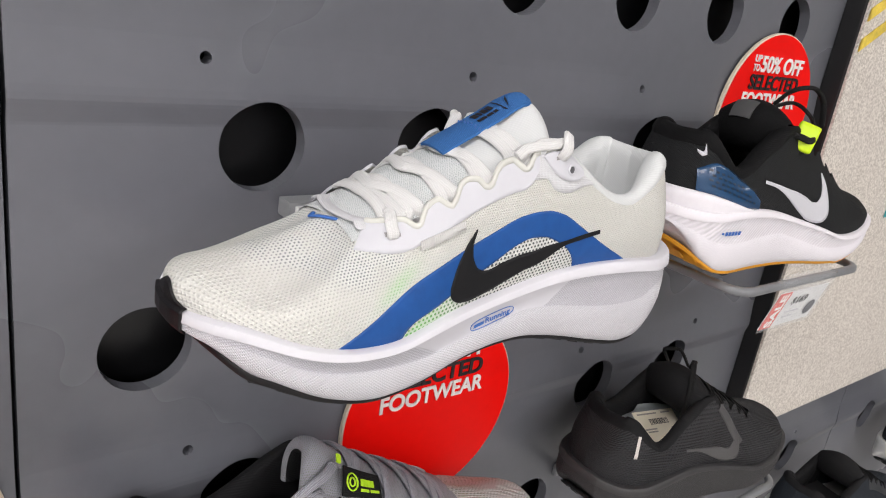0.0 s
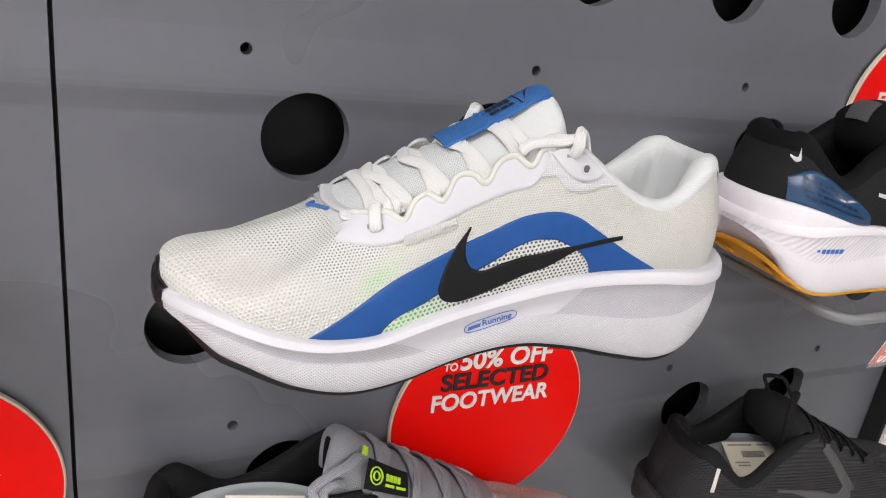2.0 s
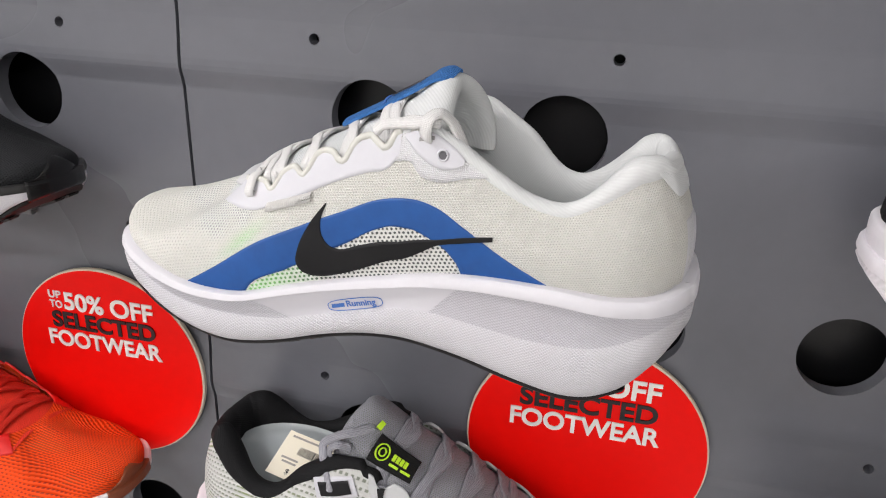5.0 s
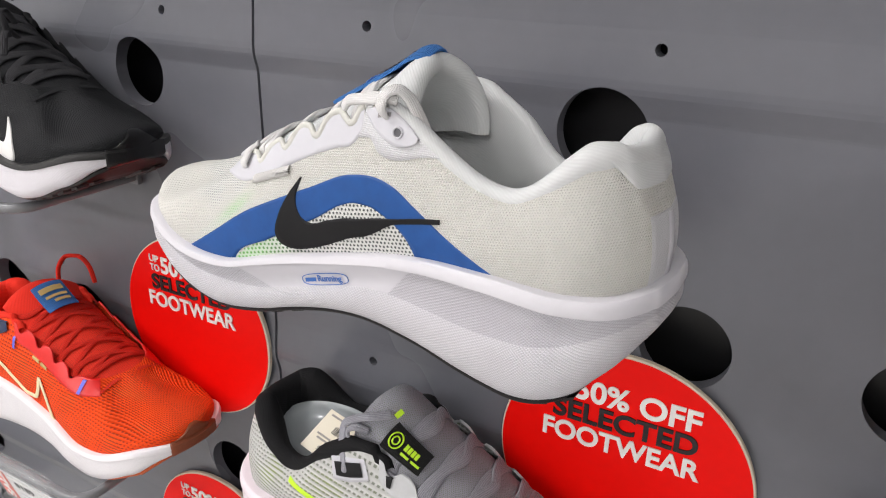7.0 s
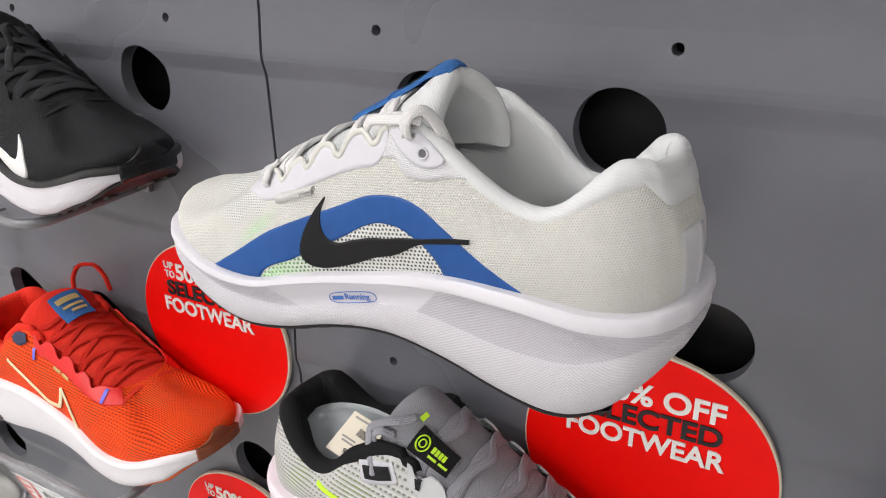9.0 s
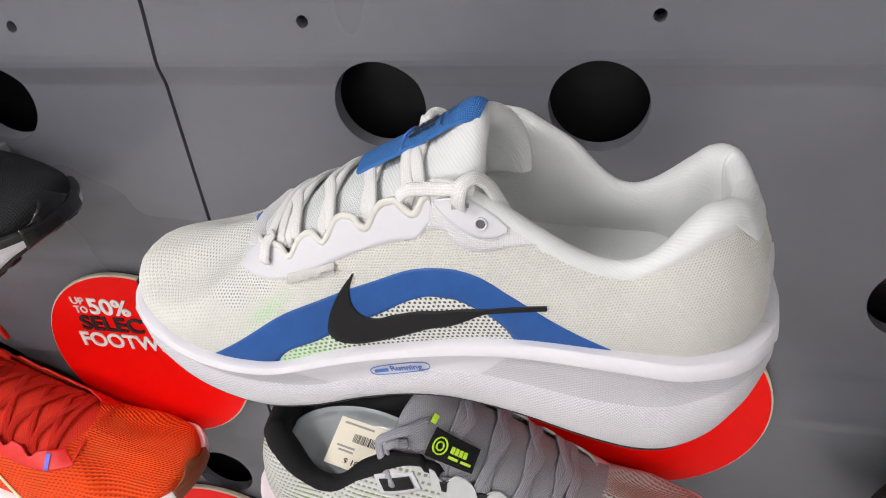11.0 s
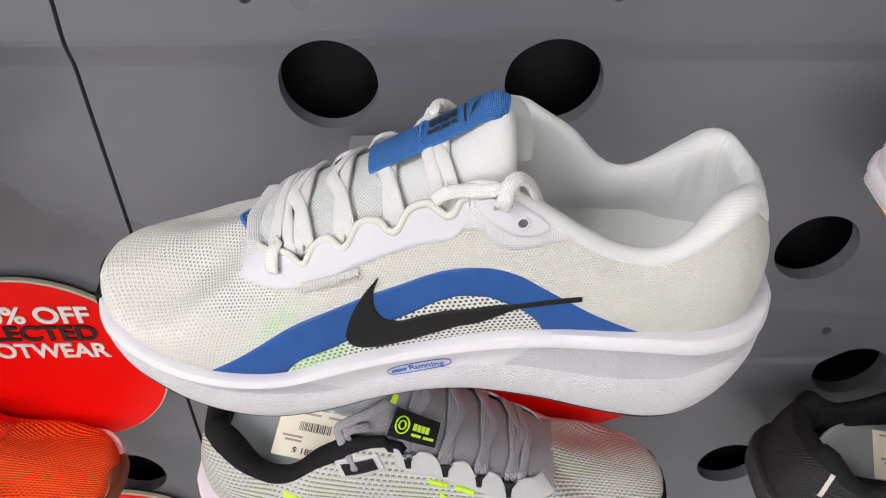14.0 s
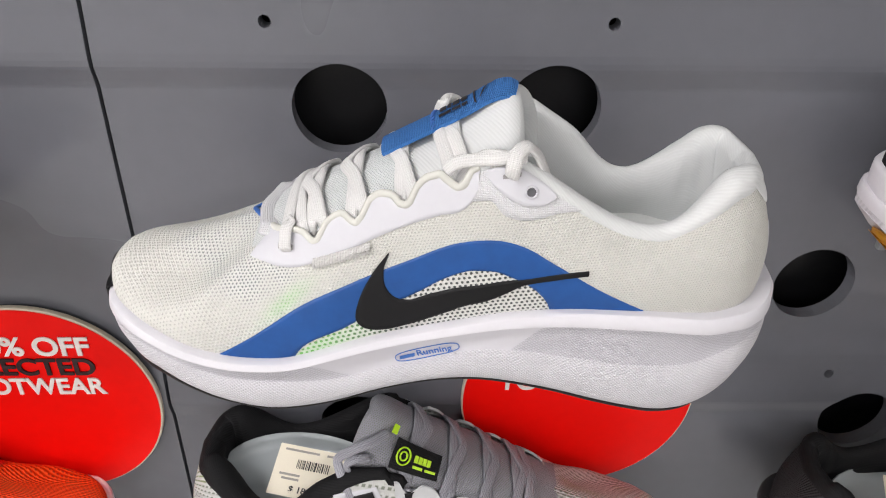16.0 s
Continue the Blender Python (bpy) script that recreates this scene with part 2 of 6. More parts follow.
# ---- building helpers ----
def hermite(pts):
    """A smooth curve through (x, y, ...) rows as a function of x."""
    p = np.array(pts, float)
    x, y = p[:, 0], p[:, 1:]
    d = np.gradient(y, x, axis=0)
    s = np.diff(y, axis=0) / np.diff(x)[:, None]
    for i in range(1, len(x) - 1):
        flat = s[i - 1] * s[i] <= 0
        d[i][flat] = 0
        lim = 3 * np.minimum(abs(s[i - 1]), abs(s[i]))
        d[i] = np.clip(d[i], -lim, lim)
    d[0], d[-1] = s[0], s[-1]

    def f(q):
        q = np.clip(np.asarray(q, float), x[0], x[-1])
        i = np.clip(np.searchsorted(x, q, side="right") - 1, 0, len(x) - 2)
        h = x[i + 1] - x[i]
        t = ((q - x[i]) / h)[..., None]
        hh = h[..., None]
        r = (2 * t**3 - 3 * t**2 + 1) * y[i] + (t**3 - 2 * t**2 + t) * hh * d[i] + (3 * t**2 - 2 * t**3) * y[i + 1] + (t**3 - t**2) * hh * d[i + 1]
        return r[..., 0] if r.shape[-1] == 1 else r
    return f


def along(pts, n, smooth=True):
    """n points evenly spaced along a polyline or the smooth curve through it."""
    p = np.array(pts, float)
    s = np.concatenate([[0], np.cumsum(np.linalg.norm(np.diff(p, axis=0), axis=1))])
    q = np.linspace(0, s[-1], n)
    if smooth and len(p) > 2:
        return hermite(np.column_stack([s, p]))(q)
    return np.column_stack([np.interp(q, s, p[:, k]) for k in range(p.shape[1])])


def settle(v):
    """Brings a shoe's drawn ends to their true length: toe at 6.5 mm, heel at 279.5 mm."""
    v = v.copy()
    u = v[:, 0]
    v[:, 0] = np.where(u < 57, 6.5 + u * 50.5 / 57, np.where(u > 222, 222 + (u - 222) * 57.5 / 71, u))
    return v


def part(name, verts, faces, materials, parent=None, label="", uv=None, slots=None, smooth=True, zone=None, scale=1.0, ring=None, sharp=0.0):
    """One mesh object out of vertices and faces, under its thing."""
    if scale == 0.001:
        verts = settle(np.array(verts, float))
    me = bpy.data.meshes.new(name)
    me.from_pydata([tuple(float(c) * scale for c in v) for v in verts], [], [tuple(int(i) for i in f) for f in faces])
    for m in (materials if isinstance(materials, (list, tuple)) else [materials]):
        me.materials.append(m)
    if slots is not None:
        me.polygons.foreach_set("material_index", np.array(slots, np.int32))
    me.polygons.foreach_set("use_smooth", [smooth] * len(me.polygons))
    if uv is not None:
        layer = me.uv_layers.new(name="mm")
        idx = np.empty(len(me.loops), np.int32)
        me.loops.foreach_get("vertex_index", idx)
        layer.data.foreach_set("uv", np.asarray(uv, float)[idx].ravel())
    if ring is not None:
        layer = me.uv_layers.new(name="ring")
        layer.data.foreach_set("uv", np.asarray(ring, float)[idx].ravel())
    if zone is not None:
        z = me.color_attributes.new("zone", "FLOAT_COLOR", "POINT")
        z.data.foreach_set("color", np.asarray(zone, float).ravel())
    me.validate()
    me.update()
    if sharp:
        me.set_sharp_from_angle(angle=radians(sharp))
    ob = new(name, me)
    if parent is not None:
        ob.parent = parent
    if label:
        ob["label"] = label
    return ob


def from_bm(name, bm, material, parent=None, label="", smooth=False):
    me = bpy.data.meshes.new(name)
    bmesh.ops.recalc_face_normals(bm, faces=bm.faces)
    bm.to_mesh(me)
    bm.free()
    for m in (material if isinstance(material, (list, tuple)) else [material]):
        me.materials.append(m)
    for p in me.polygons:
        p.use_smooth = smooth
    ob = new(name, me)
    if parent is not None:
        ob.parent = parent
    if label:
        ob["label"] = label
    return ob


def box_bm(cx, cy, cz, sx, sy, sz, bevel=0.0):
    bm = bmesh.new()
    bmesh.ops.create_cube(bm, size=1, matrix=Matrix.Translation((cx, cy, cz)) @ Matrix.Diagonal((sx, sy, sz, 1)))
    if bevel:
        bmesh.ops.bevel(bm, geom=bm.edges[:], offset=bevel, segments=2, affect="EDGES", profile=0.6)
    return bm


def grid_faces(rows, cols, closed=False, start=0):
    """Quads of a grid with that many rows and columns; closed joins the last column to the first."""
    out = []
    for r in range(rows - 1):
        for c in range(cols if closed else cols - 1):
            a, b = start + r * cols + c, start + r * cols + (c + 1) % cols
            out.append((a, b, b + cols, a + cols))
    return out


def tube(name, pts, rx, ry, material, parent=None, n=60, sides=10, label="", up=(0, 0, 1), scale=0.001, smooth=True):
    """A rounded band along a path: rx half its width, ry half its thickness, in the path's units."""
    p = along(pts, n, smooth)
    t = np.gradient(p, axis=0)
    t /= np.linalg.norm(t, axis=1)[:, None]
    ups = np.tile(np.array(up, float), (n, 1)) if np.ndim(up) == 1 else along(up, n, True)
    side = np.cross(t, ups)
    side /= np.linalg.norm(side, axis=1)[:, None] + 1e-9
    nor = np.cross(side, t)
    s = np.concatenate([[0], np.cumsum(np.linalg.norm(np.diff(p, axis=0), axis=1))])
    verts, uv = [], []
    for i in range(n):
        e = 1.0 if 0 < i < n - 1 else 0.7
        for j in range(sides):
            a = 2 * math.pi * j / sides
            ca, sa = math.cos(a), math.sin(a)
            ca, sa = math.copysign(abs(ca) ** 0.7, ca), math.copysign(abs(sa) ** 0.7, sa)
            verts.append(p[i] + e * (side[i] * rx * ca + nor[i] * ry * sa))
            uv.append((s[i], rx * math.cos(a) if True else 0))
    faces = grid_faces(n, sides, True)
    faces += [tuple(range(sides))[::-1], tuple((n - 1) * sides + j for j in range(sides))]
    return part(name, verts, faces, material, parent, label, uv, scale=scale)


def text_curve(name, body, size, m, material, parent=None, extrude=0.0004, width=None, align="LEFT"):
    """Lettering as a flat mesh in the built-in font; width squeezes it to that breadth. Both in metres."""
    cu = bpy.data.curves.new(name, "FONT")
    cu.body, cu.size, cu.extrude, cu.align_x, cu.offset = body, size, extrude, align, size * (0.026 if size > 0.012 else 0.012)
    tmp = bpy.data.objects.new(name, cu)
    scene.collection.objects.link(tmp)
    bpy.context.view_layer.update()
    me = bpy.data.meshes.new_from_object(tmp.evaluated_get(bpy.context.evaluated_depsgraph_get()))
    bpy.data.objects.remove(tmp)
    co = np.empty(len(me.vertices) * 3)
    me.vertices.foreach_get("co", co)
    co = co.reshape(-1, 3)
    if width:
        k = width / (co[:, 0].max() - co[:, 0].min())
        co[:, 0] = (co[:, 0] - co[:, 0].min()) * k
    me.vertices.foreach_set("co", co.ravel())
    me.materials.clear()
    me.materials.append(material)
    ob = new(name, me)
    ob.matrix_basis = m
    if parent is not None:
        ob.parent = parent
    return ob

# ---- the display wall and an unseen hall ----
RIDGE_STEP = 0.2285


def ridge(z):
    """How far the pressed board stands proud at that height: a low sill every RIDGE_STEP, sloping above and undercut below, with soft bends."""
    q = (z - 1.4305 + RIDGE_STEP / 2) % RIDGE_STEP - RIDGE_STEP / 2
    return 0.0030 * float(np.interp(q, [-0.013, -0.0115, -0.009, -0.003, -0.001, 0.002, 0.006, 0.024, 0.031, 0.037], [0, 0.06, 0.26, 0.82, 0.96, 1.0, 0.93, 0.27, 0.07, 0]))


def board(name, x0, x1, z0, z1, rounds, thick=0.010):
    """A pressed board with round holes (x, z, radius) through it."""
    bm = bmesh.new()

    def ring(pts):
        vs = [bm.verts.new((x, 0, z)) for x, z in pts]
        return [bm.edges.new((vs[i], vs[(i + 1) % len(vs)])) for i in range(len(vs))]

    edges = ring([(x0, z0), (x1, z0), (x1, z1), (x0, z1)])
    for cx, cz, r in rounds:
        n = 56 if r > 0.01 else 18
        edges += ring([(cx + r * math.cos(2 * math.pi * k / n), cz + r * math.sin(2 * math.pi * k / n)) for k in range(n)])
    bmesh.ops.triangle_fill(bm, use_beauty=True, use_dissolve=False, edges=edges)
    for k in range(-5, 4):
        for d in (-0.013, -0.0115, -0.009, -0.003, -0.001, 0.002, 0.006, 0.024, 0.031, 0.037):
            z = 1.4305 + k * RIDGE_STEP + d
            if z0 < z < z1:
                bmesh.ops.bisect_plane(bm, geom=bm.verts[:] + bm.edges[:] + bm.faces[:], plane_co=(0, 0, z), plane_no=(0, 0, 1))
    front = bm.faces[:]
    back = bmesh.ops.extrude_face_region(bm, geom=front)
    moved = [v for v in back["geom"] if isinstance(v, bmesh.types.BMVert)]
    for v in moved:
        v.co.y += thick
    far = set(moved)
    for v in bm.verts:
        v.co.y += WALL - (ridge(v.co.z) if v not in far else 0.0)
    return tagged(from_bm(name, bm, M_BOARD), kind="structure")


def row(z, xs):
    return [(x, z, 0.025) for x in xs]


TOP, ROW_A, ROW_B, ROW_C, ROW_D, ROW_E = 1.519, 1.407, 1.295, 1.183, 1.071, 0.959
holes_main = (row(TOP, (0.236, 0.351, 0.466, 0.581, 0.696)) + row(ROW_A, (0.1787, 0.2925, 0.524, 0.639)) + row(ROW_B, (0.119, 0.351, 0.4635, 0.70))
              + row(ROW_C, (0.179, 0.523, 0.639)) + row(ROW_D, (0.121, 0.466, 0.581)) + row(ROW_E, (0.2925, 0.409, 0.639, 0.754, 1.010)))
pins = [(0.1443 + 0.1743 * k, 1.4525 - RIDGE_STEP * j, 0.0032) for k in range(6) for j in range(-1, 4)]
board("wall_panel_1", 0.0567, 1.148, 0.35, 2.25, holes_main + pins)
holes_left = row(TOP, (-0.35, -0.235)) + row(ROW_A, (-0.061, -0.172)) + row(ROW_C, (-0.282, -0.170)) + row(ROW_D, (-0.006, -0.34)) + row(ROW_E, (-0.40,))
pins_left = [(-0.0285 - 0.1690 * k, 1.4525 - RIDGE_STEP * j, 0.0032) for k in range(6) for j in range(-1, 4)]
board("wall_panel_2", -1.040, 0.0545, 0.35, 2.25, holes_left + pins_left)
board("wall_panel_3", 1.150, 2.24, 0.35, 2.25, row(ROW_E, (1.27, 1.39)) + row(ROW_D, (1.33,)))

# Unseen hall: bright and dark paints are chosen for what the boards reflect.
M_BOUNCE_WHITE = plain("bounce_white", (0.85, 0.85, 0.84), 0.7, 6, 0.05, 0.05)
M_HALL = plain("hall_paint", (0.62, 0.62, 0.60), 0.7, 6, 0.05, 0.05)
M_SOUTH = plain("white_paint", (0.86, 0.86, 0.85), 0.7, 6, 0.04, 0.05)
M_BOUNCE_DARK = plain("bounce_dark", (0.26, 0.26, 0.26), 0.7, 6, 0.05, 0.05)
M_FLOOR = plain("hall_floor", (0.52, 0.51, 0.49), 0.4, 8, 0.08, 0.04)
M_GLOW = mat("lamp_glow", (1, 1, 1), 0.5)
M_GLOW.node_tree.nodes["Principled BSDF"].inputs["Emission Color"].default_value = (1, 0.98, 0.96, 1)
M_GLOW.node_tree.nodes["Principled BSDF"].inputs["Emission Strength"].default_value = 6.0


def slab(name, x0, x1, y0, y1, z0, z1, m):
    return tagged(from_bm(name, box_bm((x0 + x1) / 2, (y0 + y1) / 2, (z0 + z1) / 2, x1 - x0, y1 - y0, z1 - z0), m), kind="structure")


# Near-black sheet behind the holes: the cavity's shade is put into its colour.
slab("wall_cavity_sheet", -1.04, 2.24, WALL + 0.030, WALL + 0.045, 0.35, 2.25, M_CAVITY)
# Walls, floor and ceiling added out of view; their tones shape the light.
slab("wall_north", -4.0, 4.0, WALL + 0.05, WALL + 0.15, 0.0, CEILING, M_HALL)
slab("unseen_wall_south_1", -4.0, -0.6, -5.1, -5.0, 0.0, CEILING, M_BOUNCE_WHITE)
slab("unseen_wall_south_2", -0.6, 4.0, -5.1, -5.0, 0.0, CEILING, M_HALL)
slab("unseen_wall_west", -4.1, -4.0, -5.1, WALL + 0.15, 0.0, CEILING, M_BOUNCE_WHITE)
slab("unseen_wall_east", 4.0, 4.1, -5.1, WALL + 0.15, 0.0, CEILING, M_BOUNCE_DARK)
slab("floor", -4.1, 4.1, -5.1, WALL + 0.15, -0.1, 0.0, M_FLOOR)
slab("ceiling", -4.1, 4.1, -5.1, WALL + 0.15, CEILING, CEILING + 0.1, M_HALL)
for lx, ly, lsx, lsy, watts in LAMPS:
    lamp = new("ceiling_light")
    lamp.location = (lx, ly, CEILING)
    tagged(lamp, "assumed long ceiling light, out of view", "ceiling light", "ceiling lights")
    from_bm("housing", box_bm(0, 0, -0.03, lsx + 0.04, lsy + 0.04, 0.058, 0.004), M_HALL, lamp)
    from_bm("diffuser", box_bm(0, 0, -0.063, lsx, lsy, 0.006), M_GLOW, lamp)

# the printed board that stands proud of the wall, with a view of a road
M_PRINT = mat("print_asphalt", (0.45, 0.42, 0.38), 0.55)
n = Net(M_PRINT)
v = n.coord()
speck = n.noise(v, 420, 3, 0.75)
n.color(n.mix(n.ramp(speck, 0.38, 0.62), (0.48, 0.43, 0.38), (0.84, 0.79, 0.72)))
M_BLACK_TRIM = plain("black_trim", (0.008, 0.008, 0.009), 0.5, 60, 0.2, 0.05)
M_YELLOW = plain("print_yellow", (0.80, 0.60, 0.08), 0.55, 900, 0.25, 0.05)
PX, PD = 0.779, 0.022
poster = new("printed_board")
poster.location = (PX, WALL - PD, 1.066)
tagged(poster, "printed graphic board of speckled asphalt with yellow road lines", "poster")
from_bm("body", box_bm(0.40, 0.0118, 0.46, 0.80, 0.0194, 0.92, 0.001), M_BLACK_TRIM, poster)
from_bm("print", box_bm(0.40, 0.0, 0.46, 0.796, 0.003, 0.916), M_PRINT, poster)
for k in range(2):
    bm = box_bm(0, 0, 0, 0.60, 0.001, 0.0105)
    bmesh.ops.transform(bm, verts=bm.verts, matrix=Matrix.Translation((0.25, -0.0024, 0.577 + 0.0285 * k)) @ Matrix.Rotation(radians(-28), 4, "Y"))
    bmesh.ops.bisect_plane(bm, geom=bm.verts[:] + bm.edges[:] + bm.faces[:], plane_co=(0.004, 0, 0), plane_no=(-1, 0, 0), clear_outer=True)
    from_bm("road_line", bm, M_YELLOW, poster)
M_PRINT_BLUE = plain("print_blue", (0.12, 0.28, 0.65), 0.55, 300, 0.2, 0.02)
M_PRINT_TEAL = plain("print_teal", (0.05, 0.35, 0.38), 0.55, 300, 0.2, 0.02)
from_bm("print_patch", box_bm(0.245, -0.0024, 0.335, 0.035, 0.001, 0.12, 0.0003), M_PRINT_BLUE, poster)
from_bm("print_patch", box_bm(0.235, -0.0028, 0.272, 0.05, 0.001, 0.03, 0.0003), M_PRINT_TEAL, poster)


# ---- round red signs ----
def sale_sign(x, z, y=WALL - 0.0045, r=0.0775):
    root = new("round_sign")
    root.location = (x, y, z)
    tagged(root, "round red sale sign with white and black lettering", "sign", "round sale signs")
    bm = bmesh.new()
    n = 96
    prof = [(r - 0.0006, -0.0020), (r, -0.0014), (r, 0.0014), (r - 0.0006, 0.0020)]
    rings = [[bm.verts.new((q * math.cos(2 * math.pi * k / n), yy, q * math.sin(2 * math.pi * k / n))) for k in range(n)] for q, yy in prof]
    for a, b in zip(rings, rings[1:]):
        for k in range(n):
            bm.faces.new((a[k], a[(k + 1) % n], b[(k + 1) % n], b[k]))
    bm.faces.new(rings[0])
    bm.faces.new(rings[-1])
    from_bm("card", bm, M_SIGN_EDGE, root, "cream board edge")
    bm = bmesh.new()
    bmesh.ops.create_circle(bm, cap_ends=True, segments=n, radius=r - 0.0012, matrix=Matrix.Translation((0, -0.0024, 0)) @ Matrix.Rotation(radians(90), 4, "X"))
    from_bm("red_face", bm, M_SIGN_RED, root)

    def words(body, x0, z0, w, size, m):
        text_curve("lettering", body, size, pose(x0, -0.0032, z0, 90), m, root, width=w)

    words("UP", -0.0435, 0.0505, 0.0105, 0.0085, M_INK_WHITE)
    words("TO", -0.0435, 0.0425, 0.0105, 0.0085, M_INK_WHITE)
    words("50% OFF", -0.0310, 0.0425, 0.0735, 0.0195, M_INK_WHITE)
    words("SELECTED", -0.0435, 0.0268, 0.0860, 0.0180, M_INK_BLACK)
    words("FOOTWEAR", -0.0490, 0.0110, 0.0950, 0.0180, M_INK_WHITE)
    return root


for sx, sz in ((-0.026, 1.2055), (0.3255, 1.207), (0.676, 1.434), (-0.026, 0.977)):
    sale_sign(sx, sz)

# ---- shoes ----
ZIG = [(81, 79.5), (91, 82.2), (95.5, 82.1), (98.3, 80.4), (100.5, 80.2), (102.3, 82.1), (104, 86.5), (107.4, 89.7), (110.5, 91), (113.3, 89), (115.7, 88.5), (118.3, 91.5), (121, 97.5), (124.3, 99.5), (128.5, 99.7),
       (131.3, 97), (133.5, 96.5), (136, 98.5), (138.3, 104.5), (141.6, 107.1), (145.9, 108.5), (149.2, 106), (152.6, 104.2), (155.2, 106.9), (156.8, 111.3), (162, 112.8)]
LOW = [(73, 74.5), (77.6, 71.7), (83.7, 70.3), (92.1, 71), (101.5, 74.4), (115.2, 80.9), (132.8, 89.4), (145.8, 94.5), (154, 97.2), (156.5, 99.5), (160, 106)]


class Last:
    """The form of a running shoe, in millimetres: u from toe to heel, v across, z up from the ground."""
    rim = hermite([(0, 46.5), (8, 47.3), (16, 47.2), (24, 46), (33, 43.6), (44, 40.4), (57, 37.4), (74, 35.6), (89, 36.3), (107, 41), (130, 46.6), (151, 51.5), (172, 56.3), (187, 58.6), (222, 60.4), (240, 59.6), (257, 58.8), (275, 59), (293, 60.5)])
    bottom = hermite([(0, 39), (6, 36.5), (13, 32.5), (23, 26), (36, 21.5), (58, 13.7), (81, 9.7), (105, 12.8), (129, 19), (145, 22), (160, 23), (185, 20), (210, 14.8), (235, 11.3), (253, 14), (264, 18), (274, 25), (285, 34), (293, 42)])
    facet = hermite([(0, 41), (20, 39.5), (34, 34.8), (46, 30), (58, 27), (81, 25), (104, 25.6), (125, 30), (145, 35.3), (166, 39.3), (178, 39.2), (196, 37.4), (220, 35.8), (243, 36.6), (259, 39.8), (272, 44.5), (283, 48.5), (293, 51)])
    sole_w = hermite([(0, 0), (0.6, 7), (2, 12.5), (5, 20), (10, 27.6), (20, 36.6), (35, 43.4), (58, 47.8), (80, 48.8), (100, 47.6), (124, 44.3), (160, 42.5), (190, 43.2), (221, 45.2), (246, 44.8), (262, 41.6), (275, 36.5), (284, 29), (289, 21), (292, 11.5), (293, 0)])
    up_w = hermite([(3, 0), (3.6, 6.5), (5, 11), (8, 17.5), (13, 24), (23, 32.5), (38, 39.5), (58, 43), (80, 43.5), (100, 42), (124, 38.5), (160, 37), (190, 38), (221, 39.8), (245, 38), (260, 35), (272, 28.5), (280, 20), (284.3, 10.8), (286, 0)])


def station(n, length, first=0.0):
    """u values, close together near both ends."""
    t = np.linspace(0, 1, n)
    return first + (length - first) * (0.5 - 0.5 * np.cos(math.pi * t)) * 0.75 + (length - first) * t * 0.25


def outline(width, us):
    """A closed plan outline: heel to toe on the near side (v < 0), toe to heel on the other. Gives points and outward normals."""
    w = width(us)
    near = np.column_stack([us[::-1], -w[::-1]])
    far = np.column_stack([us[1:-1], w[1:-1]])
    p = np.vstack([near, far])
    t = np.roll(p, -1, 0) - np.roll(p, 1, 0)
    t /= np.linalg.norm(t, axis=1)[:, None] + 1e-9
    nrm = np.column_stack([t[:, 1], -t[:, 0]])
    nrm[np.sum(nrm * (p - np.array([150, 0])), axis=1) < 0] *= -1
    return p, nrm


def smooth_step(x, a, b):
    t = np.clip((x - a) / (b - a), 0, 1)
    return t * t * (3 - 2 * t)


def arc_uv(rows_pts):
    """Millimetre coordinates over a grid of closed rows: along the middle row, and up each column."""
    g = np.array(rows_pts)
    mid = g[len(g) // 2]
    s = np.concatenate([[0], np.cumsum(np.linalg.norm(np.diff(mid, axis=0), axis=1))])
    up = np.concatenate([np.zeros((1, g.shape[1])), np.cumsum(np.linalg.norm(np.diff(g, axis=0), axis=2), axis=0)])
    return np.stack([np.tile(s, (len(g), 1)), up], -1).reshape(-1, 2)


def ground(c, u):
    """The sole's underside; arch 1 is the full hollow under the midfoot, 0 a flat sole."""
    z = Last.bottom(u)
    flat = np.interp(u, [81, 235], [10.5, 11.3])
    return np.where((u > 81) & (u < 235), flat + (z - flat) * c.get("arch", 1.0), z) + c.get("heel_rise", 0.0) * smooth_step(u, 215, 288)


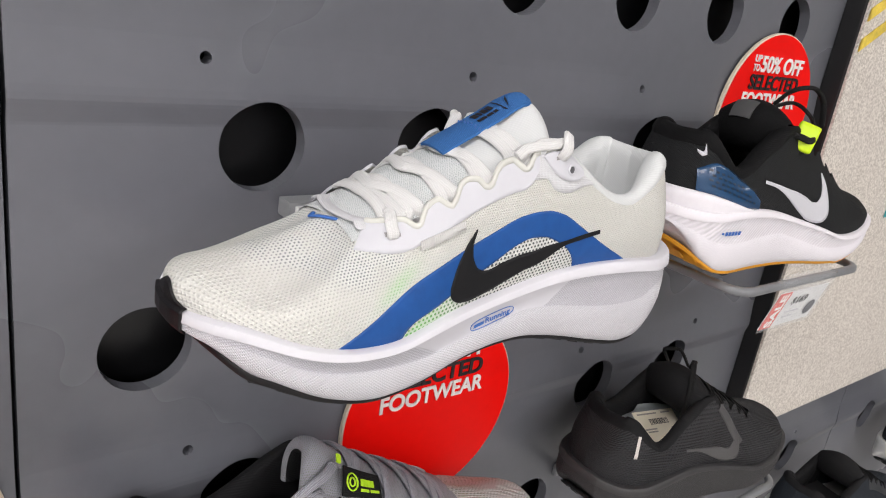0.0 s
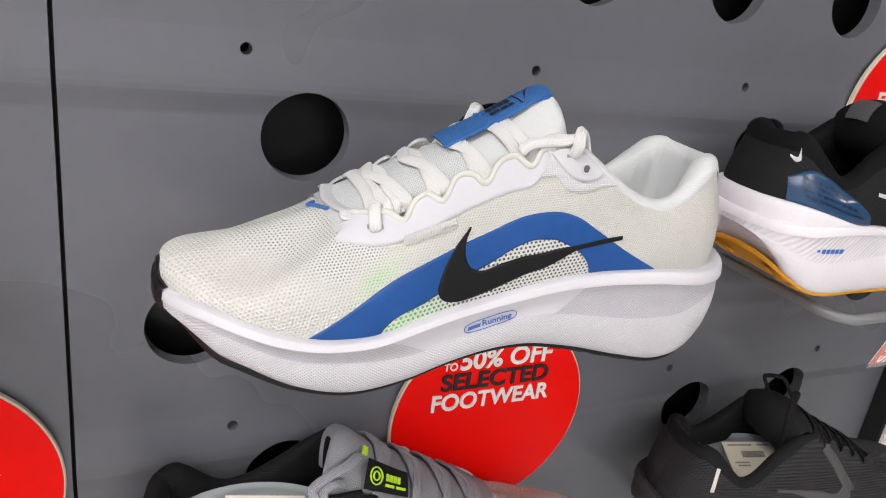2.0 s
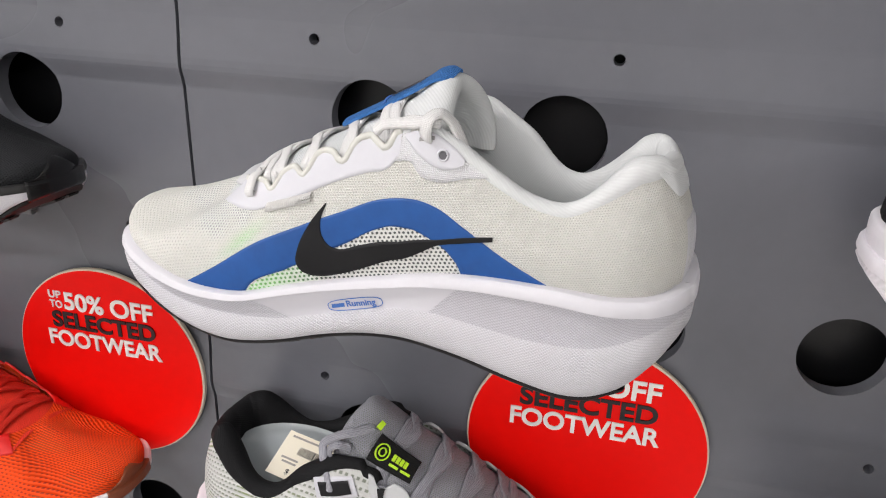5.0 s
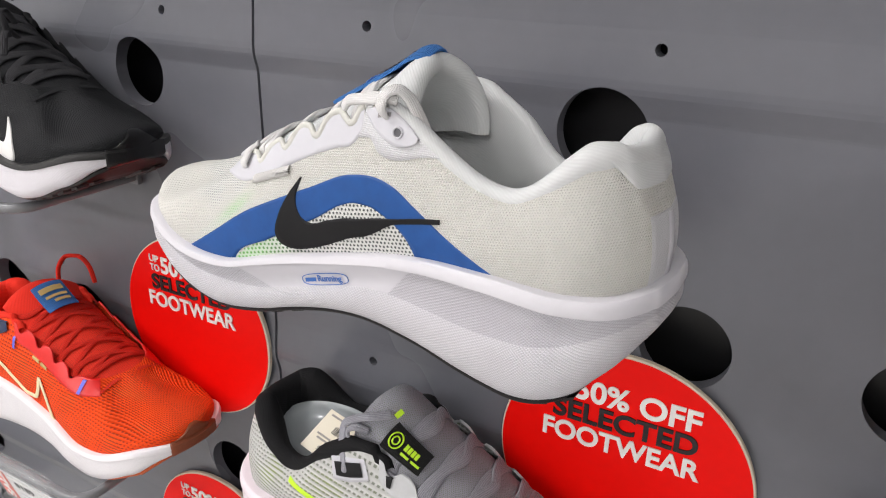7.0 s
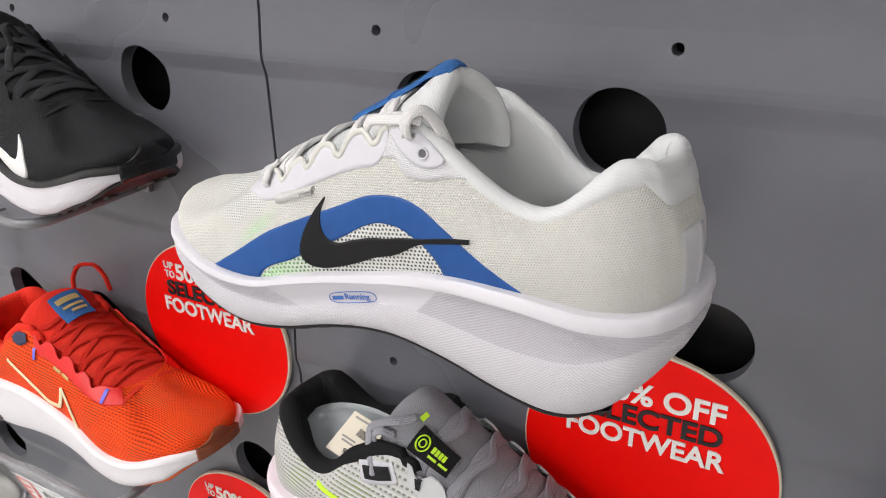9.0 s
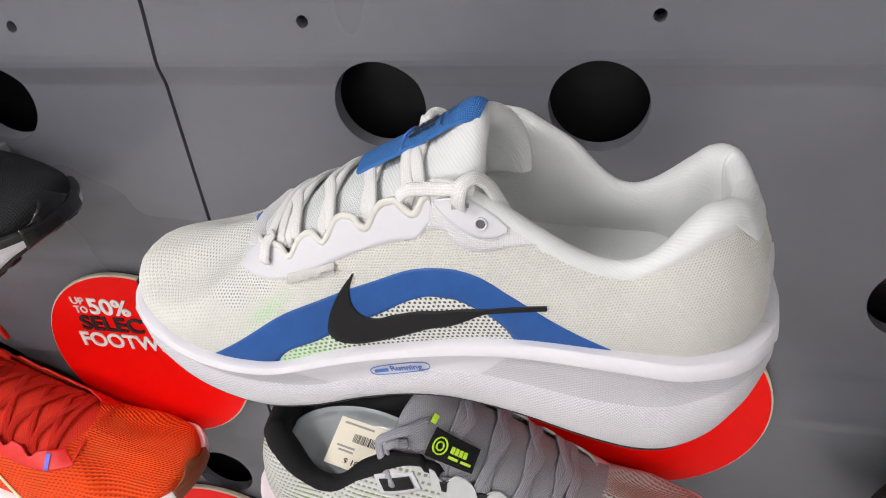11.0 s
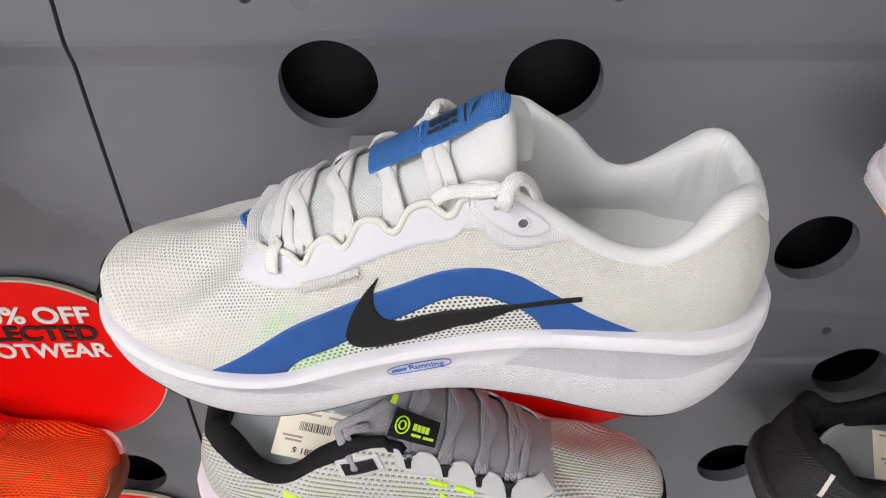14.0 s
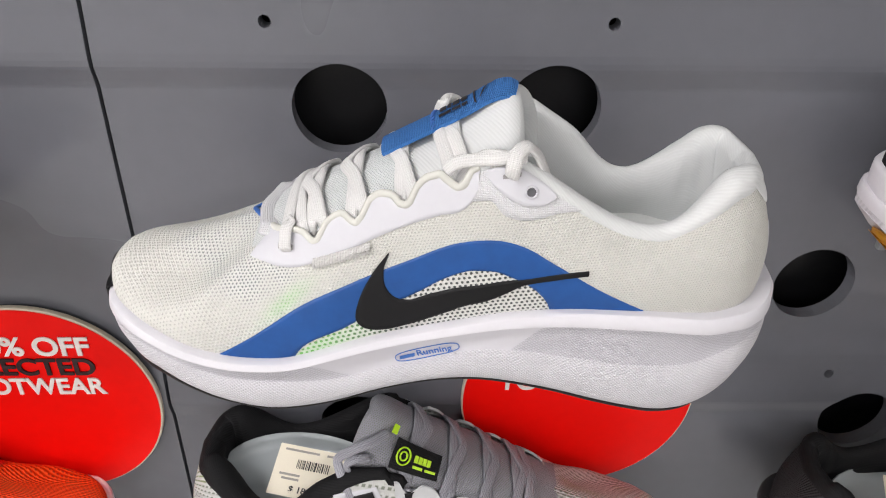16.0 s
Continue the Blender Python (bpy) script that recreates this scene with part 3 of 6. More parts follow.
def build_sole(root, c):
    """Foam midsole with its rim and sunk facet, a rubber outsole with lugs, and a toe guard."""
    us = station(150, 293)
    p, nrm = outline(Last.sole_w, us)
    u = p[:, 0]
    raise_ = c.get("lift", 0.0) * (1 + 1.8 * (1 - smooth_step(u, 25, 75))) * smooth_step(u, 1, 12) * (1 - smooth_step(u, 268, 285))
    zb, zr = ground(c, u) + raise_, Last.rim(u)
    rim_h = np.interp(u, [0, 30, 60, 90, 130, 190, 293], [4.4, 4.4, 3.7, 3.1, 3.5, 5.2, 6.6])
    rb = zr - rim_h
    deep = c.get("facet", 1.0) * smooth_step(u, 14, 55) * (1 - 0.85 * smooth_step(u, 250, 286))
    fl = np.minimum(Last.facet(u), rb - 1.0)
    h = zr - zb
    out = []

    def add(inset, z):
        q = p - nrm * np.broadcast_to(inset, u.shape)[:, None]
        out.append(np.column_stack([q, z]))

    add(14, zb + 2.5)
    add(8.5, zb + 1.0)
    side_h = fl - zb
    add(5.0, zb + 0.9)
    add(3.0, zb + 0.07 * side_h + 0.9)
    add(1.7, zb + 0.24 * side_h + 0.5)
    add(0.9 + 0.1 * deep, zb + 0.48 * side_h)
    add(0.7 + 0.6 * deep, zb + 0.72 * side_h)
    add(0.75 + 1.8 * deep, zb + 0.90 * side_h)
    add(0.8 + 2.9 * deep, fl - 0.25)
    lo = len(out)
    add(0.8 + 3.1 * deep, fl + 0.3)
    add(0.8 + 2.3 * deep, fl + 0.5 * (rb - fl))
    add(0.8 + 1.3 * deep, rb - 0.15)
    hi = len(out) - 1
    add(0.15, rb)
    add(0.0, rb + 0.35)
    add(0.35, rb + 0.55 * rim_h)
    add(0.9, rb + 0.85 * rim_h)
    add(1.7, zr - 0.15)
    add(4.2, zr + 0.1)
    add(9.0, zr - 1.0)
    R, C = len(out), len(u)
    verts = np.vstack(out)
    faces = grid_faces(R, C, True)
    slots = []
    for f in faces:
        r, k = f[0] // C, f[0] % C
        uu = u[k]
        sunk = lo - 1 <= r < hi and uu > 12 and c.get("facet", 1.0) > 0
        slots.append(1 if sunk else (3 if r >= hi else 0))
    half = len(us)
    for r in (0, R - 1):
        base = r * C
        for k in range(half - 1):
            a, b = k, k + 1
            a2, b2 = (C - a) % C, (C - b) % C
            quad = [base + a, base + b, base + b2, base + a2]
            if r == 0:
                quad = quad[::-1]
            quad = list(dict.fromkeys(quad))
            if len(quad) > 2:
                faces.append(tuple(quad))
                slots.append(0)
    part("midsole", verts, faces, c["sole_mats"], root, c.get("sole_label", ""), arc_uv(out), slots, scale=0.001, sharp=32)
    c["sole_tree"] = BVHTree.FromPolygons([Vector(v) for v in verts], faces)

    # rubber outsole: a thin ground layer and its lugs
    edge = c.get("out_in", 5.2)
    us2 = station(110, 272, 5)
    po, no = outline(lambda q: (Last.sole_w(q) - edge * (0.75 + 0.25 * smooth_step(q, 20, 80))) * np.clip(1 - np.abs(2 * (q - 5) / 267 - 1) ** 22, 0, 1) ** 0.5, us2)
    zo = ground(c, po[:, 0])
    out2 = []
    tall = c.get("lift", 0.0) * (1 + 1.8 * (1 - smooth_step(po[:, 0], 25, 75)))
    for inset, dz in ((4, 2.6), (0.5, 2.6 + tall), (0, 1.6 + 0.8 * tall), (0.2, 0.5), (0.8, -0.2), (5, -0.4)):
        out2.append(np.column_stack([po - no * inset, zo + dz]))
    C2, half2 = len(po), len(us2)
    verts2 = np.vstack(out2)
    faces2 = grid_faces(len(out2), C2, True)
    base = (len(out2) - 1) * C2
    for k in range(half2 - 1):
        quad = list(dict.fromkeys([base + k, base + k + 1, base + (C2 - k - 1) % C2, base + (C2 - k) % C2]))
        if len(quad) > 2:
            faces2.append(tuple(quad))
    part("outsole", verts2, faces2, c["rubber"], root, c.get("outsole_label", ""), arc_uv(out2), scale=0.001)
    lv, lf = [], []
    for side in (-1, 1):
        for uc in np.arange(30, 262, 11.5):
            if 128 < uc < 176:
                continue
            w = float(Last.sole_w(uc)) - edge - 3.0
            for (a, b) in ((w, w - 9), (w - 12, w - 20)):
                z0, z1 = float(ground(c, np.array([uc - 4.0]))[0]), float(ground(c, np.array([uc + 4.0]))[0])
                s = len(lv)
                for du, zz in ((-4.2, z0), (4.2, z1)):
                    for vv in (a, b):
                        lv += [(uc + du, side * vv, zz), (uc + du * 0.8, side * (vv + (0.6 if vv == b else -0.6)), zz - c.get("lug", 1.7))]
                lf += [tuple(s + i for i in q) for q in ((0, 2, 3, 1), (4, 5, 7, 6), (0, 1, 5, 4), (2, 6, 7, 3), (1, 3, 7, 5))]
    tread = part("tread", lv, lf, c["rubber"], root, smooth=False, scale=0.001)
    tread["kind"] = "stuff"


def rows_of_upper(c, n=240, m=44):
    """The upper as a net: columns run round the foot from the heel, rows from the sole up to the throat and collar."""
    us = station(n, 286, 3.0)
    p, nrm = outline(Last.up_w, us)
    u = p[:, 0]
    C = len(u)
    base_z = Last.rim(u) - 2.0
    # the top edge: from the heel along the collar and the lacing to the middle of the vamp, by the place along the base
    top = hermite([(3, 77, 0.0, 78.6), (10, 77.2, 3, 78.6), (25, 78.5, 9, 78.6), (40, 80, 15, 79), (58, 82.5, 19.5, 80.5), (72, 87, 22.5, 83), (86, 97, 23.8, 89), (105, 116, 25.5, 99), (128, 136, 27.5, 108.5),
                   (150, 154, 29.5, 114.8), (166, 167, 31.5, 116.5), (178, 178, 32.6, 111.5), (190, 189, 33.2, 104), (204, 201, 33.4, 96.3), (217, 212, 33.3, 90.6), (229, 223, 33, 88.4), (240, 232, 32.8, 90.6), (250, 241, 32, 95.8),
                   (260, 249.5, 30.5, 101.6), (269, 258, 27.5, 106.2), (278, 267, 21.5, 106.9), (283.5, 272.5, 13, 105.3), (286, 275, 0, 104.6)])
    tp = top(u)
    side = np.sign(p[:, 1])
    tp[:, 1] *= np.where(side == 0, 0, side)
    # the far side of the mouth lies a little lower than the near one
    tp[:, 2] -= 5.0 * (side > 0) * c.get("skew", 1.0) * smooth_step(u, 202, 228) * (1 - smooth_step(u, 258, 282))
    tp[:, 2] += 4.5 * (side > 0) * c.get("skew", 1.0) * smooth_step(u, 165, 184) * (1 - smooth_step(u, 198, 224))
    hgt = np.maximum(tp[:, 2] - base_z, 5)
    h1 = hermite([(0, 24), (20, 14), (50, 23), (80, 18), (120, 20), (200, 18), (286, 22)])(u)
    o1 = hermite([(0, 4.6), (20, 4.4), (50, 2.7), (80, 2.5), (120, 2.5), (165, 5.5), (220, 4.0), (260, 3.0), (286, 3.5)])(u)
    k2 = hermite([(0, 0.88), (20, 0.62), (50, 0.57), (80, 0.52), (110, 0.62), (170, 0.75), (220, 0.7), (260, 0.5), (286, 0.55)])(u)
    m2 = hermite([(0, 0.80), (20, 0.88), (50, 0.50), (80, 0.35), (110, 0.32), (170, 0.33), (220, 0.33), (260, 0.3), (286, 0.28)])(u)
    B = np.column_stack([p, base_z])
    P1 = np.column_stack([p + nrm * o1[:, None], base_z + h1])
    P2 = np.column_stack([tp[:, :2] + (p - tp[:, :2]) * k2[:, None], tp[:, 2] - m2 * hgt])
    # the throat's edge is cut in teeth: each column ends where it meets them
    stop = np.ones(C)
    for k in range(C):
        if 81.0 < tp[k][0] < 163:
            for t in np.linspace(1, 0.5, 160):
                q = (1 - t) ** 3 * B[k] + 3 * t * (1 - t) ** 2 * P1[k] + 3 * t * t * (1 - t) * P2[k] + t**3 * tp[k]
                if q[2] <= np.interp(q[0], [z[0] for z in ZIG] + [166], [z[1] + 0.4 for z in ZIG] + [117]):
                    stop[k] = t
                    break
    rows = []
    for s in np.linspace(0, 1, m):
        t = (s * stop)[:, None]
        rows.append((1 - t) ** 3 * B + 3 * t * (1 - t) ** 2 * P1 + 3 * t * t * (1 - t) * P2 + t**3 * tp)
    tp = rows[-1].copy()
    return rows, u, side, tp, nrm


def lay_flat(ob, cols):
    """Lays the upper's net out flat, cut at the heel as a shoemaker's pattern, so that the knit keeps its size everywhere. In millimetres."""
    me = ob.data
    arc = np.empty(len(me.loops) * 2)
    me.uv_layers["mm"].data.foreach_get("uv", arc)
    arc = arc.reshape(-1, 2)
    for e in me.edges:
        e.use_seam = e.vertices[0] % cols == 0 and e.vertices[1] % cols == 0
    me.uv_layers.active = me.uv_layers["mm"]
    bpy.context.view_layer.objects.active = ob
    ob.select_set(True)
    bpy.ops.object.mode_set(mode="EDIT")
    bpy.ops.mesh.select_all(action="SELECT")
    bpy.ops.uv.unwrap(method="CONFORMAL", margin=0.0)
    bpy.ops.object.mode_set(mode="OBJECT")
    ob.select_set(False)
    me = ob.data
    layer = me.uv_layers["mm"]
    flat = np.empty(len(me.loops) * 2)
    layer.data.foreach_get("uv", flat)
    flat = flat.reshape(-1, 2)
    idx = np.empty(len(me.loops), np.int32)
    me.loops.foreach_get("vertex_index", idx)
    co = np.empty(len(me.vertices) * 3)
    me.vertices.foreach_get("co", co)
    co = co.reshape(-1, 3)[idx] * 1000
    near = (co[:, 1] < -20) & (co[:, 0] > 90) & (co[:, 0] < 230)
    want = co[:, 0] + 1j * arc[:, 1]
    best = None
    for z in (flat[:, 0] + 1j * flat[:, 1], flat[:, 0] - 1j * flat[:, 1]):
        k, *_ = np.linalg.lstsq(np.column_stack([z[near], np.ones(near.sum())]), want[near], rcond=None)
        miss = np.abs(k[0] * z[near] + k[1] - want[near]).mean()
        if best is None or miss < best[0]:
            best = (miss, k[0] * z + k[1])
    layer.data.foreach_set("uv", np.column_stack([best[1].real, best[1].imag]).ravel())


def build_upper(root, c):
    rows, u, side, tp, nrm = rows_of_upper(c)
    R, C = len(rows), len(u)
    verts = np.vstack(rows)
    faces = grid_faces(R, C, True)
    zone = np.zeros((len(verts), 4))
    zone[:, 3] = 1
    if c.get("zones"):
        uu, vv, zz = verts[:, 0], verts[:, 1], verts[:, 2]
        inner = hermite([(88, 33), (97, 40), (119, 53), (147, 70), (157, 74), (165, 75), (173, 73), (180, 68), (187, 59)])
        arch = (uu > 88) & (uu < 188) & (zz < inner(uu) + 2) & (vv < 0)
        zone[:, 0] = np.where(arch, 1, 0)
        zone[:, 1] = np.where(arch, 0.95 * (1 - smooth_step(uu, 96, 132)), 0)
        slant = zz - 59 - 0.75 * (uu - 89)
        blob = np.exp(-(((uu - 89) / 8.5) ** 2 + (slant / 3.6) ** 2)) * (vv < -5)
        zone[:, 1] = np.maximum(zone[:, 1], 0.85 * blob)
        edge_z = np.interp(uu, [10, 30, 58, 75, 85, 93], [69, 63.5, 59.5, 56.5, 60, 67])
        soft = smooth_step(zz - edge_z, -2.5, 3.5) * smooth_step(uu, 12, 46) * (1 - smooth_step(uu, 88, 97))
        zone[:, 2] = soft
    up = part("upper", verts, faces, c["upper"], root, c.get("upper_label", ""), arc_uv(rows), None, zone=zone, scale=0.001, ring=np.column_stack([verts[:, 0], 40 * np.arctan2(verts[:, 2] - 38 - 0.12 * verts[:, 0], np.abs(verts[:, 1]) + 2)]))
    if c.get("zones"):
        lay_flat(up, C)
    tree = BVHTree.FromPolygons([Vector(v) for v in verts], faces)

    # padded collar and lining, from the lacing's end round the heel
    first, last = 152, 283
    near = [k for k in range(C) if u[k] >= first]
    order = sorted([k for k in near if side[k] < 0], key=lambda k: u[k]) + [k for k in near if side[k] == 0 and u[k] > 200] + sorted([k for k in near if side[k] > 0], key=lambda k: -u[k])
    prof = []
    line = np.array([tp[k][:2] for k in order])
    way = np.gradient(line, axis=0)
    for _ in range(12):
        way[1:-1] = (way[:-2] + 2 * way[1:-1] + way[2:]) / 4
    for j, k in enumerate(order):
        i2 = np.array([-way[j][1], way[j][0]])
        heel = smooth_step(u[k], 252, 280)
        i2 = i2 / np.linalg.norm(i2)
        r = c.get("roll", 5.0) * (0.55 + 0.45 * smooth_step(u[k], 168, 190)) + 2.6 * smooth_step(u[k], 240, 264) * (1 - 0.45 * smooth_step(u[k], 268, 284))
        col = []
        T = tp[k]
        cen = np.array([T[0] + i2[0] * r * 0.75, T[1] + i2[1] * r * 0.75, T[2] - 0.45 * r])
        for a in np.linspace(200, 0, 14):
            ca, sa = math.cos(radians(a)), math.sin(radians(a))
            col.append(cen + np.array([i2[0] * r * ca, i2[1] * r * ca, r * sa * 1.05]))
        e = col[-1]
        z_in = 58.0
        for t, d in ((0.12, 0.6), (0.3, 0.4), (0.5, -1.5), (0.75, -4), (1.0, -5)):
            d2 = d * (1 - heel) - heel * 9 * t
            col.append(np.array([e[0] + i2[0] * d2, e[1] + i2[1] * d2, e[2] + (z_in - e[2]) * t]))
        prof.append(col)
    g = np.array(prof).transpose(1, 0, 2)
    flat = g.reshape(-1, 3)
    part("collar_lining", flat, [f[::-1] for f in grid_faces(g.shape[0], g.shape[1])], c["lining"], root, c.get("lining_label", ""), arc_uv(g), scale=0.001)
    # insole
    us = station(60, 272, 150)
    w = Last.up_w(us) - 5
    iv, fc = [], []
    for q in np.linspace(-1, 1, 9):
        iv += [(a, q * b, 61.0 + 2.5 * q * q + 0.02 * abs(a - 200)) for a, b in zip(us, w)]
    part("insole", iv, grid_faces(9, len(us)), c["insole"], root, uv=np.array(iv)[:, :2], scale=0.001)
    c["net"] = (rows, u, side, tp)
    return tree, rows, u


def drape(tree, u, z, side, lift):
    """The place on the upper's side at (u, z), lifted off the cloth by that much."""
    hit, nor, _, _ = tree.ray_cast(Vector((u, side * 150, z)), Vector((0, -side, 0)))
    if hit is None or hit.y * side < 8:
        hit, nor, _, _ = tree.find_nearest(Vector((u, side * 23, z)))
    if nor.y * side < 0:
        nor = -nor
    return np.array(hit) + np.array(nor) * lift


def overlay(root, tree, name, low, high, material, lift=0.7, side=-1, n=60, m=8, smooth=(True, True), label="", skirt=True):
    """A thin film between two edges given as (u, z) rows, draped over the upper with a turned-down rim."""
    a, b = along(low, n, smooth[0]), along(high, n, smooth[1])
    rows, uv = [], []
    lifts = [lift] * m
    ts = list(np.linspace(0, 1, m))
    if skirt:
        ts, lifts = [0, *ts, 1], [-0.3, *lifts, -0.3]
    for t, l in zip(ts, lifts):
        q = a + (b - a) * t
        rows.append([drape(tree, x, z, side, l) for x, z in q])
        uv += [tuple(r) for r in q]
    g = np.array(rows)
    if skirt:
        for j in (0, -1):
            g[1:-1, j] = g[1:-1, j]
    faces = grid_faces(g.shape[0], g.shape[1])
    if side > 0:
        faces = [f[::-1] for f in faces]
    return part(name, g.reshape(-1, 3), faces, material, root, label, uv, scale=0.001)


def build_stay(root, c, film, edge, lift=0.8):
    """The lacing stays: films that rise to the toothed edge of the throat, with a cord along it, on both sides."""
    rows, u, side, tp = c["net"]
    low_z = hermite(LOW)
    g = np.array(rows)
    for sd in (-1, 1):
        ks = [k for k in range(len(u)) if side[k] == sd and 81.5 < tp[k][0] < 160.5]
        ks.sort(key=lambda k: tp[k][0])
        grid, top_line = [], []
        for k in ks:
            col = g[:, k]
            r0 = len(col) - 1
            while r0 > 1 and col[r0][2] > float(low_z(max(81.0, col[r0][0]))):
                r0 -= 1
            line = []
            za, zb_ = col[r0][2] - float(low_z(max(81.0, col[r0][0]))), col[min(r0 + 1, len(col) - 1)][2] - float(low_z(max(81.0, col[min(r0 + 1, len(col) - 1)][0])))
            start = r0 + (float(np.clip(-za / (zb_ - za), 0, 1)) if zb_ - za > 1e-6 else 0.0)
            for f in np.linspace(start, len(col) - 1, 9):
                i = min(len(col) - 2, int(f))
                line.append(col[i] + (col[i + 1] - col[i]) * (f - i))
            line = np.array(line)
            d = line - np.array([0, 0, 1.0]) * (line[:, 2:3] * 0 + float(Last.rim(u[k])) + 8)
            d[:, 0] = 0
            d /= np.linalg.norm(d, axis=1)[:, None]
            body = line + d * lift
            grid.append(np.vstack([line[0] - d[0] * 0.3, body, line[-1] - d[-1] * 0.8]))
            top_line.append(tuple(line[-1] + d[-1] * 0.3))
        gg = np.array(grid).transpose(1, 0, 2)
        faces = grid_faces(gg.shape[0], gg.shape[1])
        if sd < 0:
            faces = [f[::-1] for f in faces]
        part("lacing_stay", gg.reshape(-1, 3), faces, film, root, uv=gg.reshape(-1, 3)[:, [0, 2]], scale=0.001)
        if edge and sd < 0:
            tube("stay_edge", top_line, 1.1, 1.5, edge, root, 150, 8, "cream cord edge", scale=0.001, smooth=False)


TONGUE = [(74, 76.5), (84, 81), (97, 87.3), (112, 95), (128, 103.5), (145, 113), (156, 120.5), (163, 126.3), (168.5, 130), (175, 132), (182, 130.5), (188, 125), (190.5, 116), (189, 105.5), (183, 97), (173, 92)]


def tongue_point(c, f, q, lift=0.0):
    """A place on the tongue: f along it (0 front, about 0.6 at its top, 1 at the end of an open one), q across (-1 to 1)."""
    path = c["tongue_path"]
    uz = path(f)
    d = path(min(1, f + 0.01)) - path(max(0, f - 0.01))
    d = d / np.linalg.norm(d)
    if c.get("open_tongue"):
        half = radians(np.interp(f, [0, 0.5, 0.8, 1.0], [70, 78, 88, 94]))
        w, drop, bend = np.interp(f, [0, 0.3, 0.6, 0.85, 1.0], [25, 28, 30, 29, 27]), np.interp(f, [0, 0.2, 0.5, 0.8, 1.0], [6, 11, 15, 24, 33]), np.interp(f, [0, 0.5, 0.8, 1.0], [0, 2, 6, 10])
        a = half * q
        k = 1 - math.cos(a)
        out = bend * (1.25 if q > 0 else 0.35) * math.sin(min(abs(a), math.pi / 2)) ** 1.3
        return np.array([uz[0] + out - d[1] * lift * math.cos(a), (w + lift) * math.sin(a), uz[1] - drop * k + d[0] * lift * math.cos(a)])
    w = np.interp(f, [0, 0.15, 0.4, 0.58, 0.7, 1.0], [25.5, 28, 29.5, 31, 29.5, 26])
    arch = np.interp(f, [0, 0.08, 0.2, 0.45, 0.58, 0.68, 1.0], [4.5, 7, 10.5, 13, 14.5, 12, 3])
    bend = np.interp(f, [0, 0.3, 0.58, 0.66, 0.78, 1.0], [0, 1, 3, 0, -9, -9])
    return np.array([uz[0] + bend * q * q - d[1] * lift, w * q, uz[1] - arch * q * q + d[0] * lift])


OPEN_TONGUE = [(74, 77), (84, 83), (97, 90), (112, 97.5), (128, 105), (145, 114), (156, 121.8), (162, 127), (165, 129.3), (167, 130.4)]


def build_tongue(root, c):
    wide = bool(c.get("open_tongue"))
    p = np.array(OPEN_TONGUE if wide else TONGUE, float)
    p[:, 1] += c.get("tongue_rise", 0.0) * smooth_step(p[:, 0], 95, 165)
    s = np.concatenate([[0], np.cumsum(np.linalg.norm(np.diff(p, axis=0), axis=1))])
    c["tongue_path"] = hermite(np.column_stack([s / s[-1], p]))
    m = 41 if wide else 25
    rows = [[tongue_point(c, f, q) for q in np.linspace(-1, 1, m)] for f in np.linspace(0, 1, 70)]
    split = c.get("tongue_split", 30)
    if wide:
        # padded end: over a round lip and down the hollow inside
        g = np.array(rows)
        du, dq = np.gradient(g, axis=0), np.gradient(g, axis=1)
        nor = np.cross(du, dq)
        nor /= np.linalg.norm(nor, axis=2)[:, :, None]
        nor *= np.sign(nor[35, m // 2, 2])
        end = du[-1] / np.linalg.norm(du[-1], axis=1)[:, None]
        thick = 9.5
        for a in np.linspace(0, 180, 11)[1:]:
            ca, sa = math.cos(radians(a)), math.sin(radians(a))
            rows.append(list(g[-1] + end * 5.5 * sa - nor[-1] * (thick / 2) * (1 - ca)))
        for i in range(67, 22, -2):
            t = (67 - i) / 45
            rows.append(list(g[i] - nor[i] * (thick + 2.5 * math.sin(math.pi * min(1, 1.6 * t)))))
    g = np.array(rows)
    faces = grid_faces(len(g), m)
    slots = [0 if f[0] // m < split else 1 for f in faces]
    part("tongue", g.reshape(-1, 3), faces, c["tongue"], root, c.get("tongue_label", ""), arc_uv(g), slots, scale=0.001)


